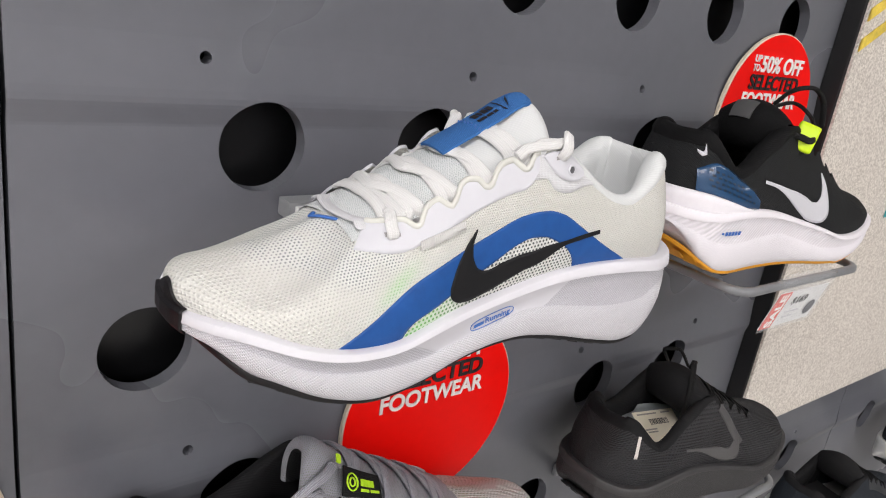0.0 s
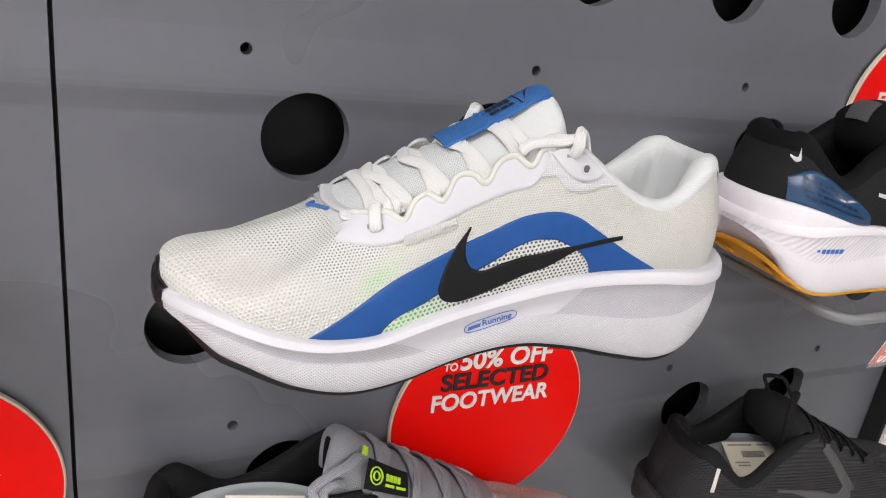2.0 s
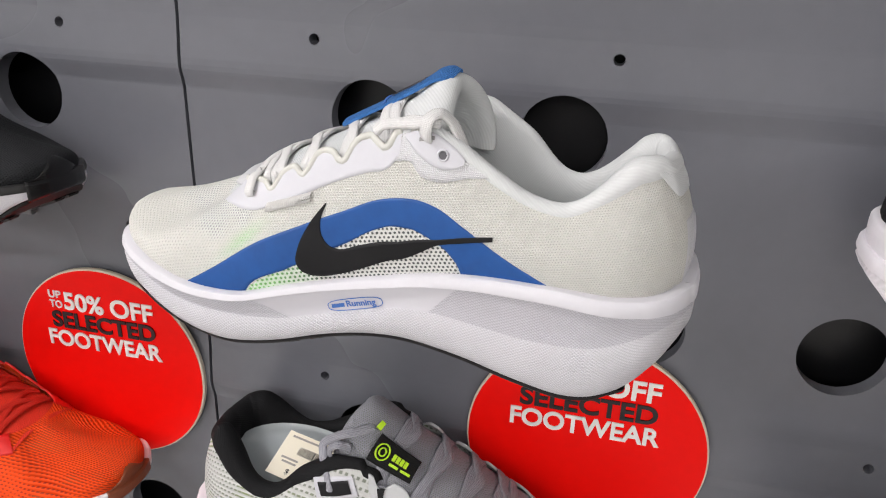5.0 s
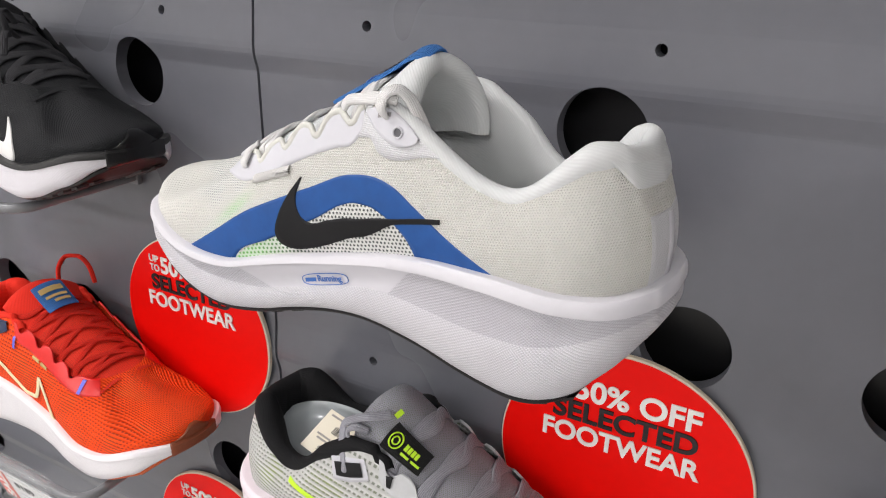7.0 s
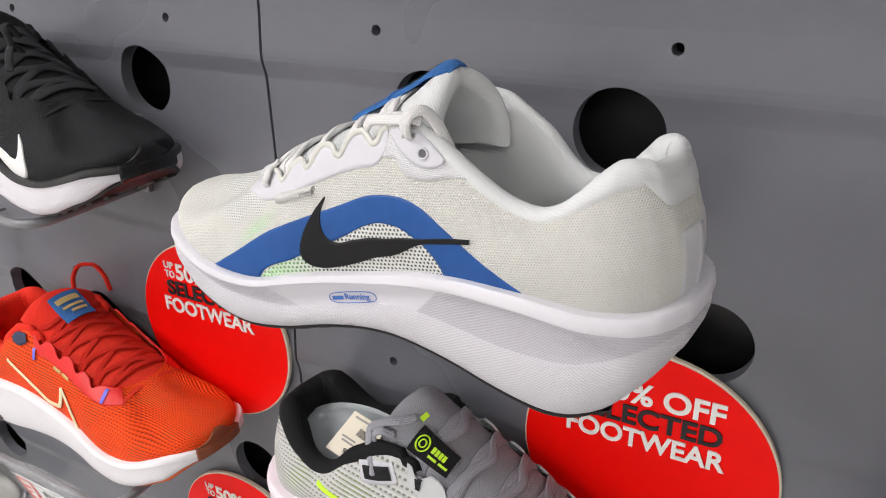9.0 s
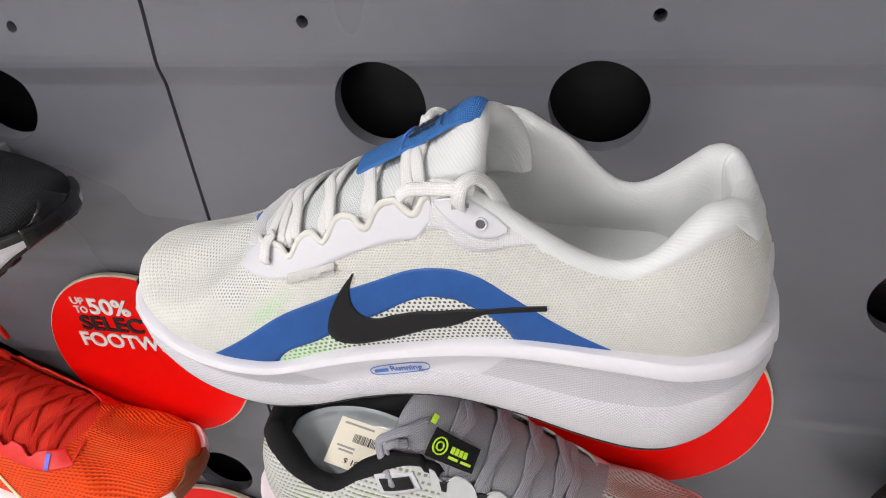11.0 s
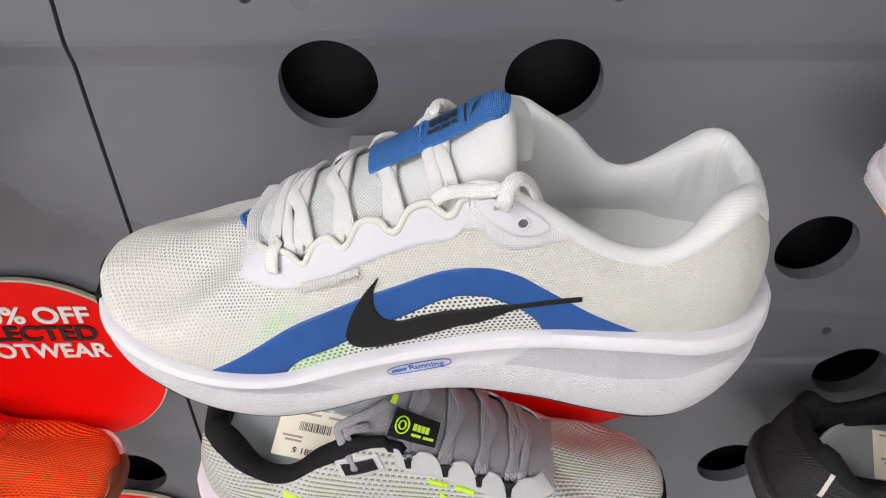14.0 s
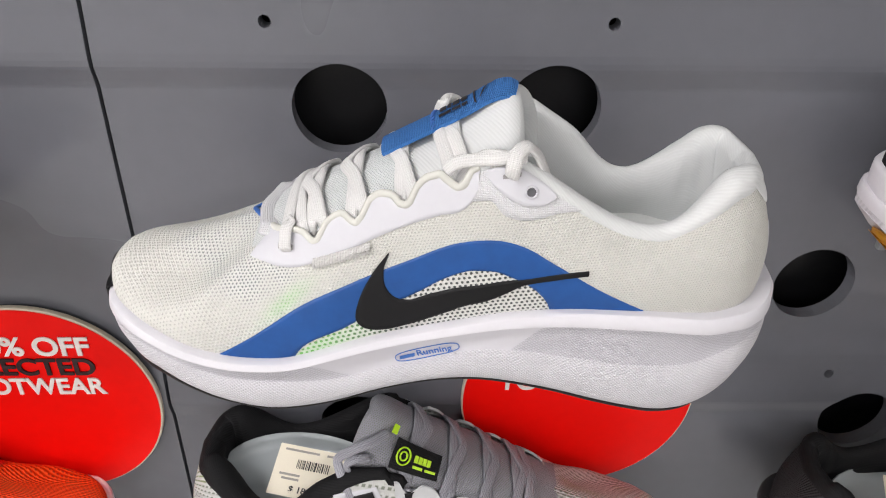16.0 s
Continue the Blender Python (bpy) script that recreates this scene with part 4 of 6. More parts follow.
def build_straight_laces(root, c):
    """Flat laces that cross the tongue in pairs, both strands of a pair going down into the same dip of the lacing edge."""
    path = c["tongue_path"]
    fs = np.linspace(0, 1, 400)
    us = path(fs)[:, 0]
    at = lambda u: float(np.interp(u, us, fs))

    def strand(edge_u, edge_z, edge_v, ridge_u, far_u, lift, end=1.0):
        pts = [(edge_u + 0.4, -edge_v + 2.6, edge_z - 7.0), (edge_u, -edge_v + 0.5, edge_z - 2.5)]
        for t, q in ((0.10, -0.82), (0.30, -0.55), (0.62, -0.25), (1.0, 0.0)):
            pts.append(tuple(tongue_point(c, at(edge_u + (ridge_u - edge_u) * t), q, lift + 0.7 * t)))
        for t, q in ((0.35, 0.25), (0.68, 0.55), (0.9, 0.85)):
            pts.append(tuple(tongue_point(c, at(ridge_u + (far_u - ridge_u) * t), q, lift + 0.7 * (1 - t))))
        pts += [(far_u, edge_v - 0.5, edge_z - 2.5), (far_u + 0.4, edge_v - 2.6, edge_z - 7)]
        ups = [(-0.4, -0.9, 0.2), (-0.5, -0.75, 0.5), (-0.5, -0.3, 0.8), (-0.55, 0.3, 0.8), (-0.5, 0.75, 0.5), (-0.4, 0.9, 0.2)]
        tube("lace", pts, c.get("lace_w", 2.6), 1.0, c["lace"], root, 64, 12, up=ups)

    strand(95.0, 82.8, 24.4, 89.5, 92, 1.2)
    for u, z, v in ((100.2, 80.5, 25.2), (115.8, 89, 28.2), (133.5, 97, 30.6), (152.3, 104.8, 31.8)):
        strand(u - 2.8, z, v, u - 2.2, u - 5.0, 0.9)
        strand(u + 2.9, z + 0.4, v, u - 6.6, u - 1.0, 1.7)


def build_laces(root, c, tree):
    """Flat laces: a bar at the front, then crossing pairs up to the last eyelets."""
    mat_l = c["lace"]
    notch = [(89.5, 77), (100, 81.5), (116, 88.5), (133, 95.5), (150, 103.5), (164, 113.5)]
    fr = [0.10, 0.19, 0.29, 0.39, 0.48, 0.55]

    def over(i, j, sgn, sink=0.0):
        (u0, z0), (u1, z1) = notch[i], notch[j]
        f0, f1 = fr[i], fr[j]
        pts = [(u0 + 1.5, sgn * 26.5, z0 - 6), (u0 + 0.5, sgn * 26.8, z0 - 1.5)]
        for t in (0.12, 0.3, 0.5, 0.7, 0.88):
            q = sgn * (1 - 2 * t)
            pts.append(tuple(tongue_point(c, f0 + (f1 - f0) * t, q * 0.92, 1.3 + 0.5 * math.sin(math.pi * t) - sink)))
        pts += [(u1 + 0.5, -sgn * 26.8, z1 - 1.5), (u1 + 1.5, -sgn * 26.5, z1 - 6)]
        ups = [(-0.5, sgn * 0.9, 0.2), (-0.55, sgn * 0.5, 0.75), (-0.55, 0, 0.85), (-0.55, -sgn * 0.5, 0.75), (-0.5, -sgn * 0.9, 0.2)]
        tube("lace", pts, c.get("lace_w", 3.0), 0.7, mat_l, root, 46, 10, up=ups)

    over(0, 0, -1)
    for i in range(5):
        over(i, i + 1, -1, 0.0)
        over(i, i + 1, 1, 0.9)
    return notch


def loop_lace(root, c, pts, w=2.6, th=0.9, ups=(0, 0, 1), n=60):
    tube("lace", pts, w, th, c["lace"], root, n, 10, up=ups)

# ---- the white running shoe ----
M_WHITE_MESH = knit_mesh("white_mesh", (0.745, 0.738, 0.69))
M_WHITE_LINING = ribbed("white_lining", (0.69, 0.705, 0.705), 1.2, 62, 0.16, 0.95)
M_WHITE_FOAM = foam("white_foam", (0.69, 0.68, 0.715), 1.75, 0.58)
M_RIM_FOAM = plain("rim_foam", (0.69, 0.68, 0.72), 0.5, 60, 0.02, 0.03)
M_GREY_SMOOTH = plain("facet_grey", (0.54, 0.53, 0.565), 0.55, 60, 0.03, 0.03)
# Facet tones: the panel's own grey, plus shade under the rim put in.
M_FACET = facet_foam("facet_grain_shaded", (0.62, 0.61, 0.65), (0.60, 0.59, 0.635))
M_RUBBER = plain("black_rubber", (0.008, 0.007, 0.008), 0.5, 150, 0.2, 0.2, spec=0.3)
M_WHITE_FILM = plain("white_film", (0.62, 0.62, 0.66), 0.52, 50, 0.02, 0.02)
M_CREAM_EDGE = plain("cream_edge", (0.66, 0.66, 0.61), 0.6, 90, 0.04, 0.1)
M_BLUE_FILM = plain("blue_film", (0.011, 0.078, 0.29), 0.46, 25, 0.18, 0.3, spec=0.35)
M_BLACK_FILM = plain("black_film", (0.007, 0.007, 0.008), 0.55, 60, 0.15, 0.05, spec=0.25)
M_BLUE_WEB = woven("blue_webbing", (0.060, 0.215, 0.58), 1.5, 1.5, 0.8, 0.62)
M_WHITE_LACE = woven("white_lace", (0.79, 0.786, 0.777), 1.1, 1.5, 0.4, 0.88)
M_WHITE_KNIT = woven("white_knit", (0.71, 0.71, 0.73), 1.6, 1.6, 0.45, 0.9)
M_TONGUE_MESH = mesh_cloth("tongue_mesh", (0.74, 0.76, 0.76), (0.42, 0.46, 0.46), 1.15)
M_INSOLE = plain("pale_insole", (0.74, 0.76, 0.75), 0.85, 120, 0.05, 0.15)
M_BLUE_INK = mat("blue_ink", (0.05, 0.16, 0.50), 0.5)
M_EYELET_SHADE = plain("eyelet_hole_shade", (0.10, 0.10, 0.11), 0.5, 60, 0.05, 0.04)
M_THREAD = woven("white_thread", (0.86, 0.85, 0.83), 0.9, 3.0, 0.7, 0.85)

TOE, HEADING = (0.0845, 0.2671, 1.3275), -3.08
shoe = new("running_shoe")
shoe.matrix_basis = pose(*TOE, 0, 0, HEADING)
tagged(shoe, "white mesh running shoe with blue arch, black mark and chunky sole", "shoe", "display shoes")
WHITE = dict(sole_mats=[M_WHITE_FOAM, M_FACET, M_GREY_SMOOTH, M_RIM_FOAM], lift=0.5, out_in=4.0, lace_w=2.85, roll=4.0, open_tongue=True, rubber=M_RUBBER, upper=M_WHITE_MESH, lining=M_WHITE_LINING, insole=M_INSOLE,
             tongue=[M_TONGUE_MESH, M_WHITE_LINING], tongue_split=44, lace=M_WHITE_LACE, zones=True, outsole_label="black rubber outsole", upper_label="cream white mesh upper")
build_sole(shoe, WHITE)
tree, rows_, uu_ = build_upper(shoe, WHITE)
build_tongue(shoe, WHITE)
build_straight_laces(shoe, WHITE)

# the blue arch and the curved black mark on it
overlay(shoe, tree, "blue_arch", [(88.5, 31.5), (93.5, 40), (111, 49.5), (124, 57), (138, 64.6), (150, 72), (158, 74.8), (165, 75), (172, 73), (181, 68), (186, 62), (188, 56)],
        [(57, 33.5), (76, 45.5), (97, 59.5), (114, 67.8), (134, 76.8), (154, 85.4), (166, 87), (176, 85), (187, 79), (203, 69.8), (222.5, 60)], M_BLUE_FILM, 0.3, -1, 120, 12, label="blue printed film")
overlay(shoe, tree, "curved_mark", [(127.4, 79.6), (121, 70.8), (116, 60), (114.8, 54), (116.8, 49.6), (123.8, 47.6), (136, 50.6), (148, 55.8), (156, 59.6), (164, 62.2), (170, 65.5), (176, 69.3), (188, 72.6), (199.8, 75.0)],
        [(127.8, 79.6), (125.6, 72), (126.2, 66.8), (129, 62.8), (134, 61.2), (143.5, 64.4), (154, 67.6), (160, 68.6), (168, 70.6), (178, 72.5), (189, 75), (199.8, 76.8)], M_BLACK_FILM, 0.65, -1, 90, 8, label="matt black film mark")
# lacing stay: a smooth film with a toothed upper edge and a raised cream cord along it
build_stay(shoe, WHITE, M_WHITE_FILM, M_CREAM_EDGE)
for sd in (-1, 1):
    overlay(shoe, tree, "side_patch", [(157, 100.5), (163, 101.3), (169, 96.2), (176, 94.8), (189, 97.6), (197, 98)], [(160, 111.5), (168, 113.5), (178, 110.8), (187, 104.8), (193, 101)], M_WHITE_KNIT, 0.5, sd, 50, 8, label="white knit patch")
    overlay(shoe, tree, "eyelet_plate", [(161.2, 110.6), (165.5, 106), (172.5, 101.3), (177.3, 100), (182, 100.4), (185.4, 102.2)], [(161.8, 111.6), (166, 113.2), (171.5, 113.4), (178, 110.6), (183, 107), (185.8, 104.2)], M_WHITE_FILM, 1.5, sd, 50, 8, label="rubbery white plate")
    for eu, ez, er in ((177.2, 105.2, 2.0),):
        c3 = drape(tree, eu, ez, sd, 1.6)
        ring = [tuple(drape(tree, eu + er * math.cos(a), ez + er * math.sin(a), sd, 1.75)) for a in np.linspace(0, 2 * math.pi, 15)]
        tube("eyelet_rim", ring, 0.5, 0.4, M_WHITE_FILM, shoe, 30, 6)
        # grey disc for the hole: its dark inside is put into the colour
        disc = [c3] + [np.array(q) - np.array([0, sd * 0.05, 0]) for q in ring[:-1]]
        part("eyelet", disc, [(0, 1 + k, 1 + (k + 1) % 14) for k in range(14)], M_EYELET_SHADE, shoe, smooth=False, scale=0.001)
# bar of dense stitching below the stay
overlay(shoe, tree, "bar_tack", [(100, 71.8), (110, 75.6), (120.5, 79.2)], [(100.3, 75), (110, 79), (120, 82.8)], M_THREAD, 1.3, -1, 40, 5, label="dense white stitching")
for k in range(22):
    t = k / 21
    u0, z0, z1 = 100 + 20.3 * t, 71.6 + 7.6 * t, 75.3 + 7.7 * t
    tube("stitch", [tuple(drape(tree, u0, z0, -1, 1.0)), tuple(drape(tree, u0 + 0.1, (z0 + z1) / 2, -1, 1.7)), tuple(drape(tree, u0 + 0.2, z1, -1, 1.0))], 0.46, 0.35, M_THREAD, shoe, 6, 6)

# the blue webbing loop over the tongue
tab = [np.array((u_, 0.6, z_)) for u_, z_ in ((122.8, 106.6), (131, 111.0), (139, 115.2), (148, 120.2), (157, 125.4), (162.5, 129.2), (166, 131.6), (169.5, 132.4), (172.5, 131.2))]
ribbon, ruv = [], []
pts = along(tab, 50)
tan = np.gradient(pts, axis=0)
tan /= np.linalg.norm(tan, axis=1)[:, None]
ln = np.linspace(0, 60, 50)
for layer, off in ((0, 0.0), (1, 1.3)):
    for q in np.linspace(-1, 1, 9):
        for i in range(50):
            nn = np.array([-tan[i][2], 0, tan[i][0]])
            sag = -1.6 * q * q - 3.0 * q * q * smooth_step(i, 36, 49)
            ribbon.append(pts[i] + nn * (off + sag) + np.array([0, 8.9 * q, 0]))
            ruv.append((ln[i], 8.9 * q))
f1 = grid_faces(9, 50)
f2 = [f[::-1] for f in grid_faces(9, 50, start=450)]
rim = []
edge = [k for k in range(50)] + [50 * r + 49 for r in range(1, 9)] + [400 + k for k in range(48, -1, -1)] + [50 * r for r in range(7, 0, -1)]
for a, b in zip(edge, edge[1:] + edge[:1]):
    rim.append((a, b, b + 450, a + 450))
pull = part("pull_tab", ribbon, f1 + f2 + rim, M_BLUE_WEB, shoe, "blue woven webbing loop", ruv, smooth=False, scale=0.001)


def on_tab(t, q, lift=1.9):
    i = t * 49
    k = min(48, int(i))
    c0 = pts[k] + (pts[k + 1] - pts[k]) * (i - k)
    nn = np.array([-tan[k][2], 0, tan[k][0]])
    return c0 + nn * (lift - 1.6 * q * q - 3.0 * q * q * smooth_step(i, 36, 49)) + np.array([0, 8.9 * q, 0])


def tab_bar(t0, t1, q0, q1):
    """A printed black bar on the webbing, in place of a brand's lettering."""
    vs = [on_tab(t, q) for t in np.linspace(t0, t1, 6) for q in np.linspace(q0, q1, 4)]
    part("print_bar", vs, [f[::-1] for f in grid_faces(6, 4)], M_INK_BLACK, pull, scale=0.001)


for t0, t1, q0, q1 in ((0.45, 0.495, -0.12, 0.42), (0.505, 0.535, -0.12, 0.42), (0.545, 0.595, -0.12, 0.42), (0.605, 0.65, -0.12, 0.42), (0.44, 0.53, -0.55, -0.33), (0.54, 0.60, -0.55, -0.33), (0.61, 0.65, -0.55, -0.33), (0.70, 0.712, -0.8, 0.6)):
    tab_bar(t0, t1, q0, q1)
vs = [on_tab(0.745 + 0.10 * t, -0.65 + 1.1 * t + 0.5 * (0.5 - abs(t - 0.35)) * w) for t in np.linspace(0, 1, 9) for w in (0, 1)]
part("print_mark", vs, [f[::-1] for f in grid_faces(9, 2)], M_INK_BLACK, pull, scale=0.001)
for q in (-0.92, -0.6, -0.3, 0, 0.3, 0.6, 0.92):
    tube("stitch", [tuple(on_tab(0.375, q - 0.10, 1.4)), tuple(on_tab(0.39, q, 1.75)), tuple(on_tab(0.405, q + 0.10, 1.4))], 0.42, 0.3, M_BLUE_INK, pull, 6, 6)

# a lace into the front slot, the last strands to the top slot, and the tied end behind the tongue
M_SLOT = plain("slot_shade", (0.30, 0.29, 0.29), 0.7, 60, 0.05, 0.04)
# grey strips draw the slots; the shade in them is put into the colour
for u0, u1, z0, dz in ((86.2, 92.2, 75.6, 0.8), (167.4, 173.4, 109.4, 1.2)):
    overlay(shoe, tree, "lace_slot", [(u0, z0), (u1, z0 + dz)], [(u0, z0 + 1.6), (u1, z0 + dz + 1.6)], M_SLOT, 1.7, -1, 8, 3, skirt=False)
front_top = [tuple(tongue_point(WHITE, f, q, 2.4)) for f, q in ((0.16, -0.72), (0.165, -0.4), (0.165, 0.0), (0.165, 0.4), (0.17, 0.8))]
loop_lace(shoe, WHITE, [tuple(drape(tree, 89.2, 75.6, -1, 0.6)), tuple(drape(tree, 89.3, 76.8, -1, 2.4)), tuple(drape(tree, 89.4, 79.2, -1, 2.4)), tuple(drape(tree, 89.6, 81.2, -1, 2.6)), (89.9, -23.4, 85.0), *front_top], 2.6, 1.0, ups=[(-0.3, -0.9, 0.3), (-0.45, -0.75, 0.5), (-0.5, 0, 0.85), (-0.4, 0.7, 0.5)])
loop_lace(shoe, WHITE, [tuple(drape(tree, 170.2, 110.2, -1, 0.8)), tuple(drape(tree, 170.3, 111.6, -1, 3.0)), (170.6, -37.0, 116.0), (171.6, -35.2, 119.4), (174.5, -32.0, 120.8), (178.0, -29.5, 118.0), (181.5, -28.0, 111.5), (184, -26, 104)], 2.7, 1.1, ups=[(-0.2, -0.9, 0.2), (-0.1, -0.8, 0.6), (0.3, -0.4, 0.9), (0.8, -0.5, 0.3)], n=70)
loop_lace(shoe, WHITE, [(147.5, -30.6, 110.5), (150.5, -31.2, 113.6), (157, -31.4, 115.2), (165, -32.4, 116.2), (171, -33.4, 117.6), (175, -32, 117)], 2.4, 1.3, ups=(-0.2, -0.8, 0.6))
loop_lace(shoe, WHITE, [tuple(tongue_point(WHITE, 0.71, 0.15, 1.2)), tuple(tongue_point(WHITE, 0.745, -0.12, 2.6)), tuple(tongue_point(WHITE, 0.77, -0.45, 2.4)), tuple(tongue_point(WHITE, 0.80, -0.72, 2.2)), (161, -30.4, 116.0), (169, -32.6, 116.8)], 2.7, 1.0, ups=[(-0.55, -0.1, 0.8), (-0.5, -0.5, 0.7), (-0.3, -0.8, 0.5)])
loop_lace(shoe, WHITE, [tuple(tongue_point(WHITE, 0.70, 0.35, 2.2)), (145, 15.0, 118.0), (146.5, 18, 118.8), (149.5, 20.5, 117.4), (153.5, 24.5, 112.5)], 2.6, 1.0, ups=[(-0.6, -0.6, 0.6), (-0.5, -0.7, 0.5), (-0.4, -0.7, 0.6)])

# embroidered blue tick in front of the lacing
tick = [(68.8, 5.0), (69.8, 1.5), (72.0, -2.5), (75.2, -7.5)]


def on_top(u, v, lift):
    hit, nor, _, _ = tree.ray_cast(Vector((u, v, 200)), Vector((0, 0, -1)))
    if hit is None:
        hit, nor, _, _ = tree.find_nearest(Vector((u, v, 80)))
    return np.array(hit) + np.array([0, 0, lift])


tube("stitched_tick", [tuple(on_top(u, v, 0.8)) for u, v in tick], 1.1, 0.6, M_BLUE_INK, shoe, 20, 8)
tube("stitched_tick", [tuple(on_top(u, v, 0.8)) for u, v in ((68.8, 5.0), (69.6, 7.2), (72.6, 9))], 0.9, 0.6, M_BLUE_INK, shoe, 12, 8)
# woven base of the lacing
strip = [on_top(80.0 + 1.5 * (1 - t * t), 22 * t, 0.7) for t in np.linspace(-1, 1, 21)]
tube("throat_band", [tuple(q) for q in strip], 4.0, 0.8, M_WHITE_KNIT, shoe, 50, 8)

# heel tab, back strip and a rubber toe guard
cols = [k for k in range(len(uu_)) if uu_[k] > 273]
cols = [k for k in cols if k > len(uu_) // 2] + [k for k in cols if k <= len(uu_) // 2]
hv, huv = [], []
for k in cols:
    a = (uu_[k] - 273) / 11.5 * (1 if k <= len(uu_) // 2 else -1)
    r0 = 0.985 - 0.24 * smooth_step(abs(a), 0.0, 0.8)
    for j in range(12):
        f = r0 + (1 - r0) * j / 11
        i = min(len(rows_) - 2, int(f * (len(rows_) - 1)))
        w = f * (len(rows_) - 1) - i
        q = rows_[i][k] * (1 - w) + rows_[i + 1][k] * w
        d = q - np.array([240, 0, q[2]])
        d /= np.linalg.norm(d)
        lift = 0.1 + 1.0 * math.sin(math.pi * min(1, 0.1 + j / 11)) ** 0.6 * smooth_step(abs(a), 0.02, 0.25)
        hv.append(q + d * lift)
        huv.append((40 * a, 60 * f))
part("heel_tab", hv, grid_faces(len(cols), 12), M_WHITE_LINING, shoe, "padded smooth white heel tab", huv, scale=0.001)
pv, puv = [], []
cols = [k for k in range(len(uu_)) if uu_[k] > 282.6]
cols = [k for k in cols if k > len(uu_) // 2] + [k for k in cols if k <= len(uu_) // 2]
for j, k in enumerate(cols):
    a = abs(2 * j / (len(cols) - 1) - 1)
    for i in range(0, 24):
        q = rows_[i][k] if i < 23 else rows_[22][k]
        d = q - np.array([240, 0, q[2]])
        d /= np.linalg.norm(d)
        pv.append(q + d * (0.45 if a < 0.97 and 0 < i < 23 else -0.3))
        puv.append((60 * (2 * j / (len(cols) - 1) - 1), 1.5 * i))
part("heel_panel", pv, grid_faces(len(cols), 24), M_WHITE_KNIT, shoe, "white knit heel panel", puv, scale=0.001)
bv = []
for z in np.linspace(60, 84, 10):
    for q in np.linspace(-1, 1, 7):
        d = Vector((1, 0, 0))
        hit, nor, _, _ = tree.ray_cast(Vector((400, q * 3.4, z)), -d)
        bv.append(np.array(hit if hit else (282, q * 3.4, z)) + np.array([1.0 if abs(q) < 0.9 else -0.2, 0, 0]))
part("back_strip", bv, [f[::-1] for f in grid_faces(10, 7)], M_GREY_SMOOTH, shoe, "pale grey reflective strip", scale=0.001)

def toe_guard(root, c, material, label, top=8.0, half=16.0, other=0.7):
    """A rubber wrap over the toe: up the sole's front, over its rim, then flush on the cloth."""
    net, nu, nside, _ = c["net"]
    g = np.array(net)
    us = np.linspace(0, 60, 400)
    sole_w, up_w = Last.sole_w(us), Last.up_w(np.maximum(us, 3.0))
    lines = []
    for v in np.linspace(-half, half * other, 45):
        sg = -1 if v < 0 else 1
        u = float(np.interp(abs(v), sole_w, us))
        ks = sorted([k for k in range(len(nu)) if (nside[k] == sg or nu[k] < 3.001) and nu[k] < 80], key=lambda k: nu[k])
        out = np.array([u - 32, v])
        out = out / np.linalg.norm(out)
        z0, zr = float(Last.bottom(u)) - 1.0, float(Last.rim(u))
        a = abs(v) / (half if v < 0 else half * other)
        off = 0.9 * (1 - smooth_step(a, 0.965, 1.0)) - 0.3
        line = []
        for f in np.linspace(0, 1, 9):
            ins = 3.0 * max(0, 0.2 - f) / 0.2
            line.append((u + out[0] * (off - ins), v + out[1] * (off - ins), z0 + (zr + 0.2 - z0) * f))
        z1 = zr + 0.6 + top * (1 - smooth_step(a, 0.1, 1.0))
        for f in np.linspace(0, 1, 9):
            want = zr + 0.4 + (z1 - zr - 0.4) * f
            uu = max(3.02, float(np.interp((0.9 - 0.2 * f * (1 - a * a)) * abs(v), up_w, us)))
            col = np.array([[np.interp(uu, nu[ks], row[ks, i]) for i in range(3)] for row in g[:16]])
            q = np.array([np.interp(want, col[:16, 2], col[:16, 0]), np.interp(want, col[:16, 2], col[:16, 1]), want])
            l = off + 0.7 if f < 0.99 else 0.0
            line.append((q[0] + out[0] * l, q[1] + out[1] * l, q[2]))
        lines.append(line)
    gg = np.array(lines).transpose(1, 0, 2)
    return part("toe_guard", gg.reshape(-1, 3), [f[::-1] for f in grid_faces(gg.shape[0], gg.shape[1])], material, root, label, scale=0.001)


toe_guard(shoe, WHITE, M_RUBBER, "black rubber toe guard", 7.5, 16.5, 1.0)

# oval badge on the sunk side of the sole: an outline, a bar for the brand and its second word
def on_sole(u, z, lift=0.2):
    hit, nor, _, _ = WHITE["sole_tree"].ray_cast(Vector((u, -150, z)), Vector((0, 1, 0)))
    return np.array(hit) - np.array([0, lift, 0])


badge = []
for k in range(41):
    a = 2 * math.pi * k / 40
    cu, cz = 12.6 * math.copysign(abs(math.cos(a)) ** 0.55, math.cos(a)), 2.75 * math.copysign(abs(math.sin(a)) ** 0.7, math.sin(a))
    sl = math.radians(14.5)
    badge.append(tuple(on_sole(141.8 + cu * math.cos(sl) - cz * math.sin(sl), 37.6 + cu * math.sin(sl) + cz * math.cos(sl))))
tube("badge_outline", badge, 0.22, 0.16, M_BLUE_INK, shoe, 120, 6)
vs = [on_sole(131.2 + 5.8 * s_, 33.9 + 1.5 * s_ + h_, 0.35) for h_ in (0, 1.0, 2.0) for s_ in np.linspace(0, 1, 5)]
part("badge_bar", vs, grid_faces(3, 5), M_BLUE_INK, shoe, scale=0.001)
text_curve("badge_word", "Running", 0.0042, pose(0.1382, float(on_sole(144, 35.4)[1]) / 1000 - 0.0006, 0.0357, 99, -14.5, -1.2), M_BLUE_INK, shoe, 0.0001, 0.0138)
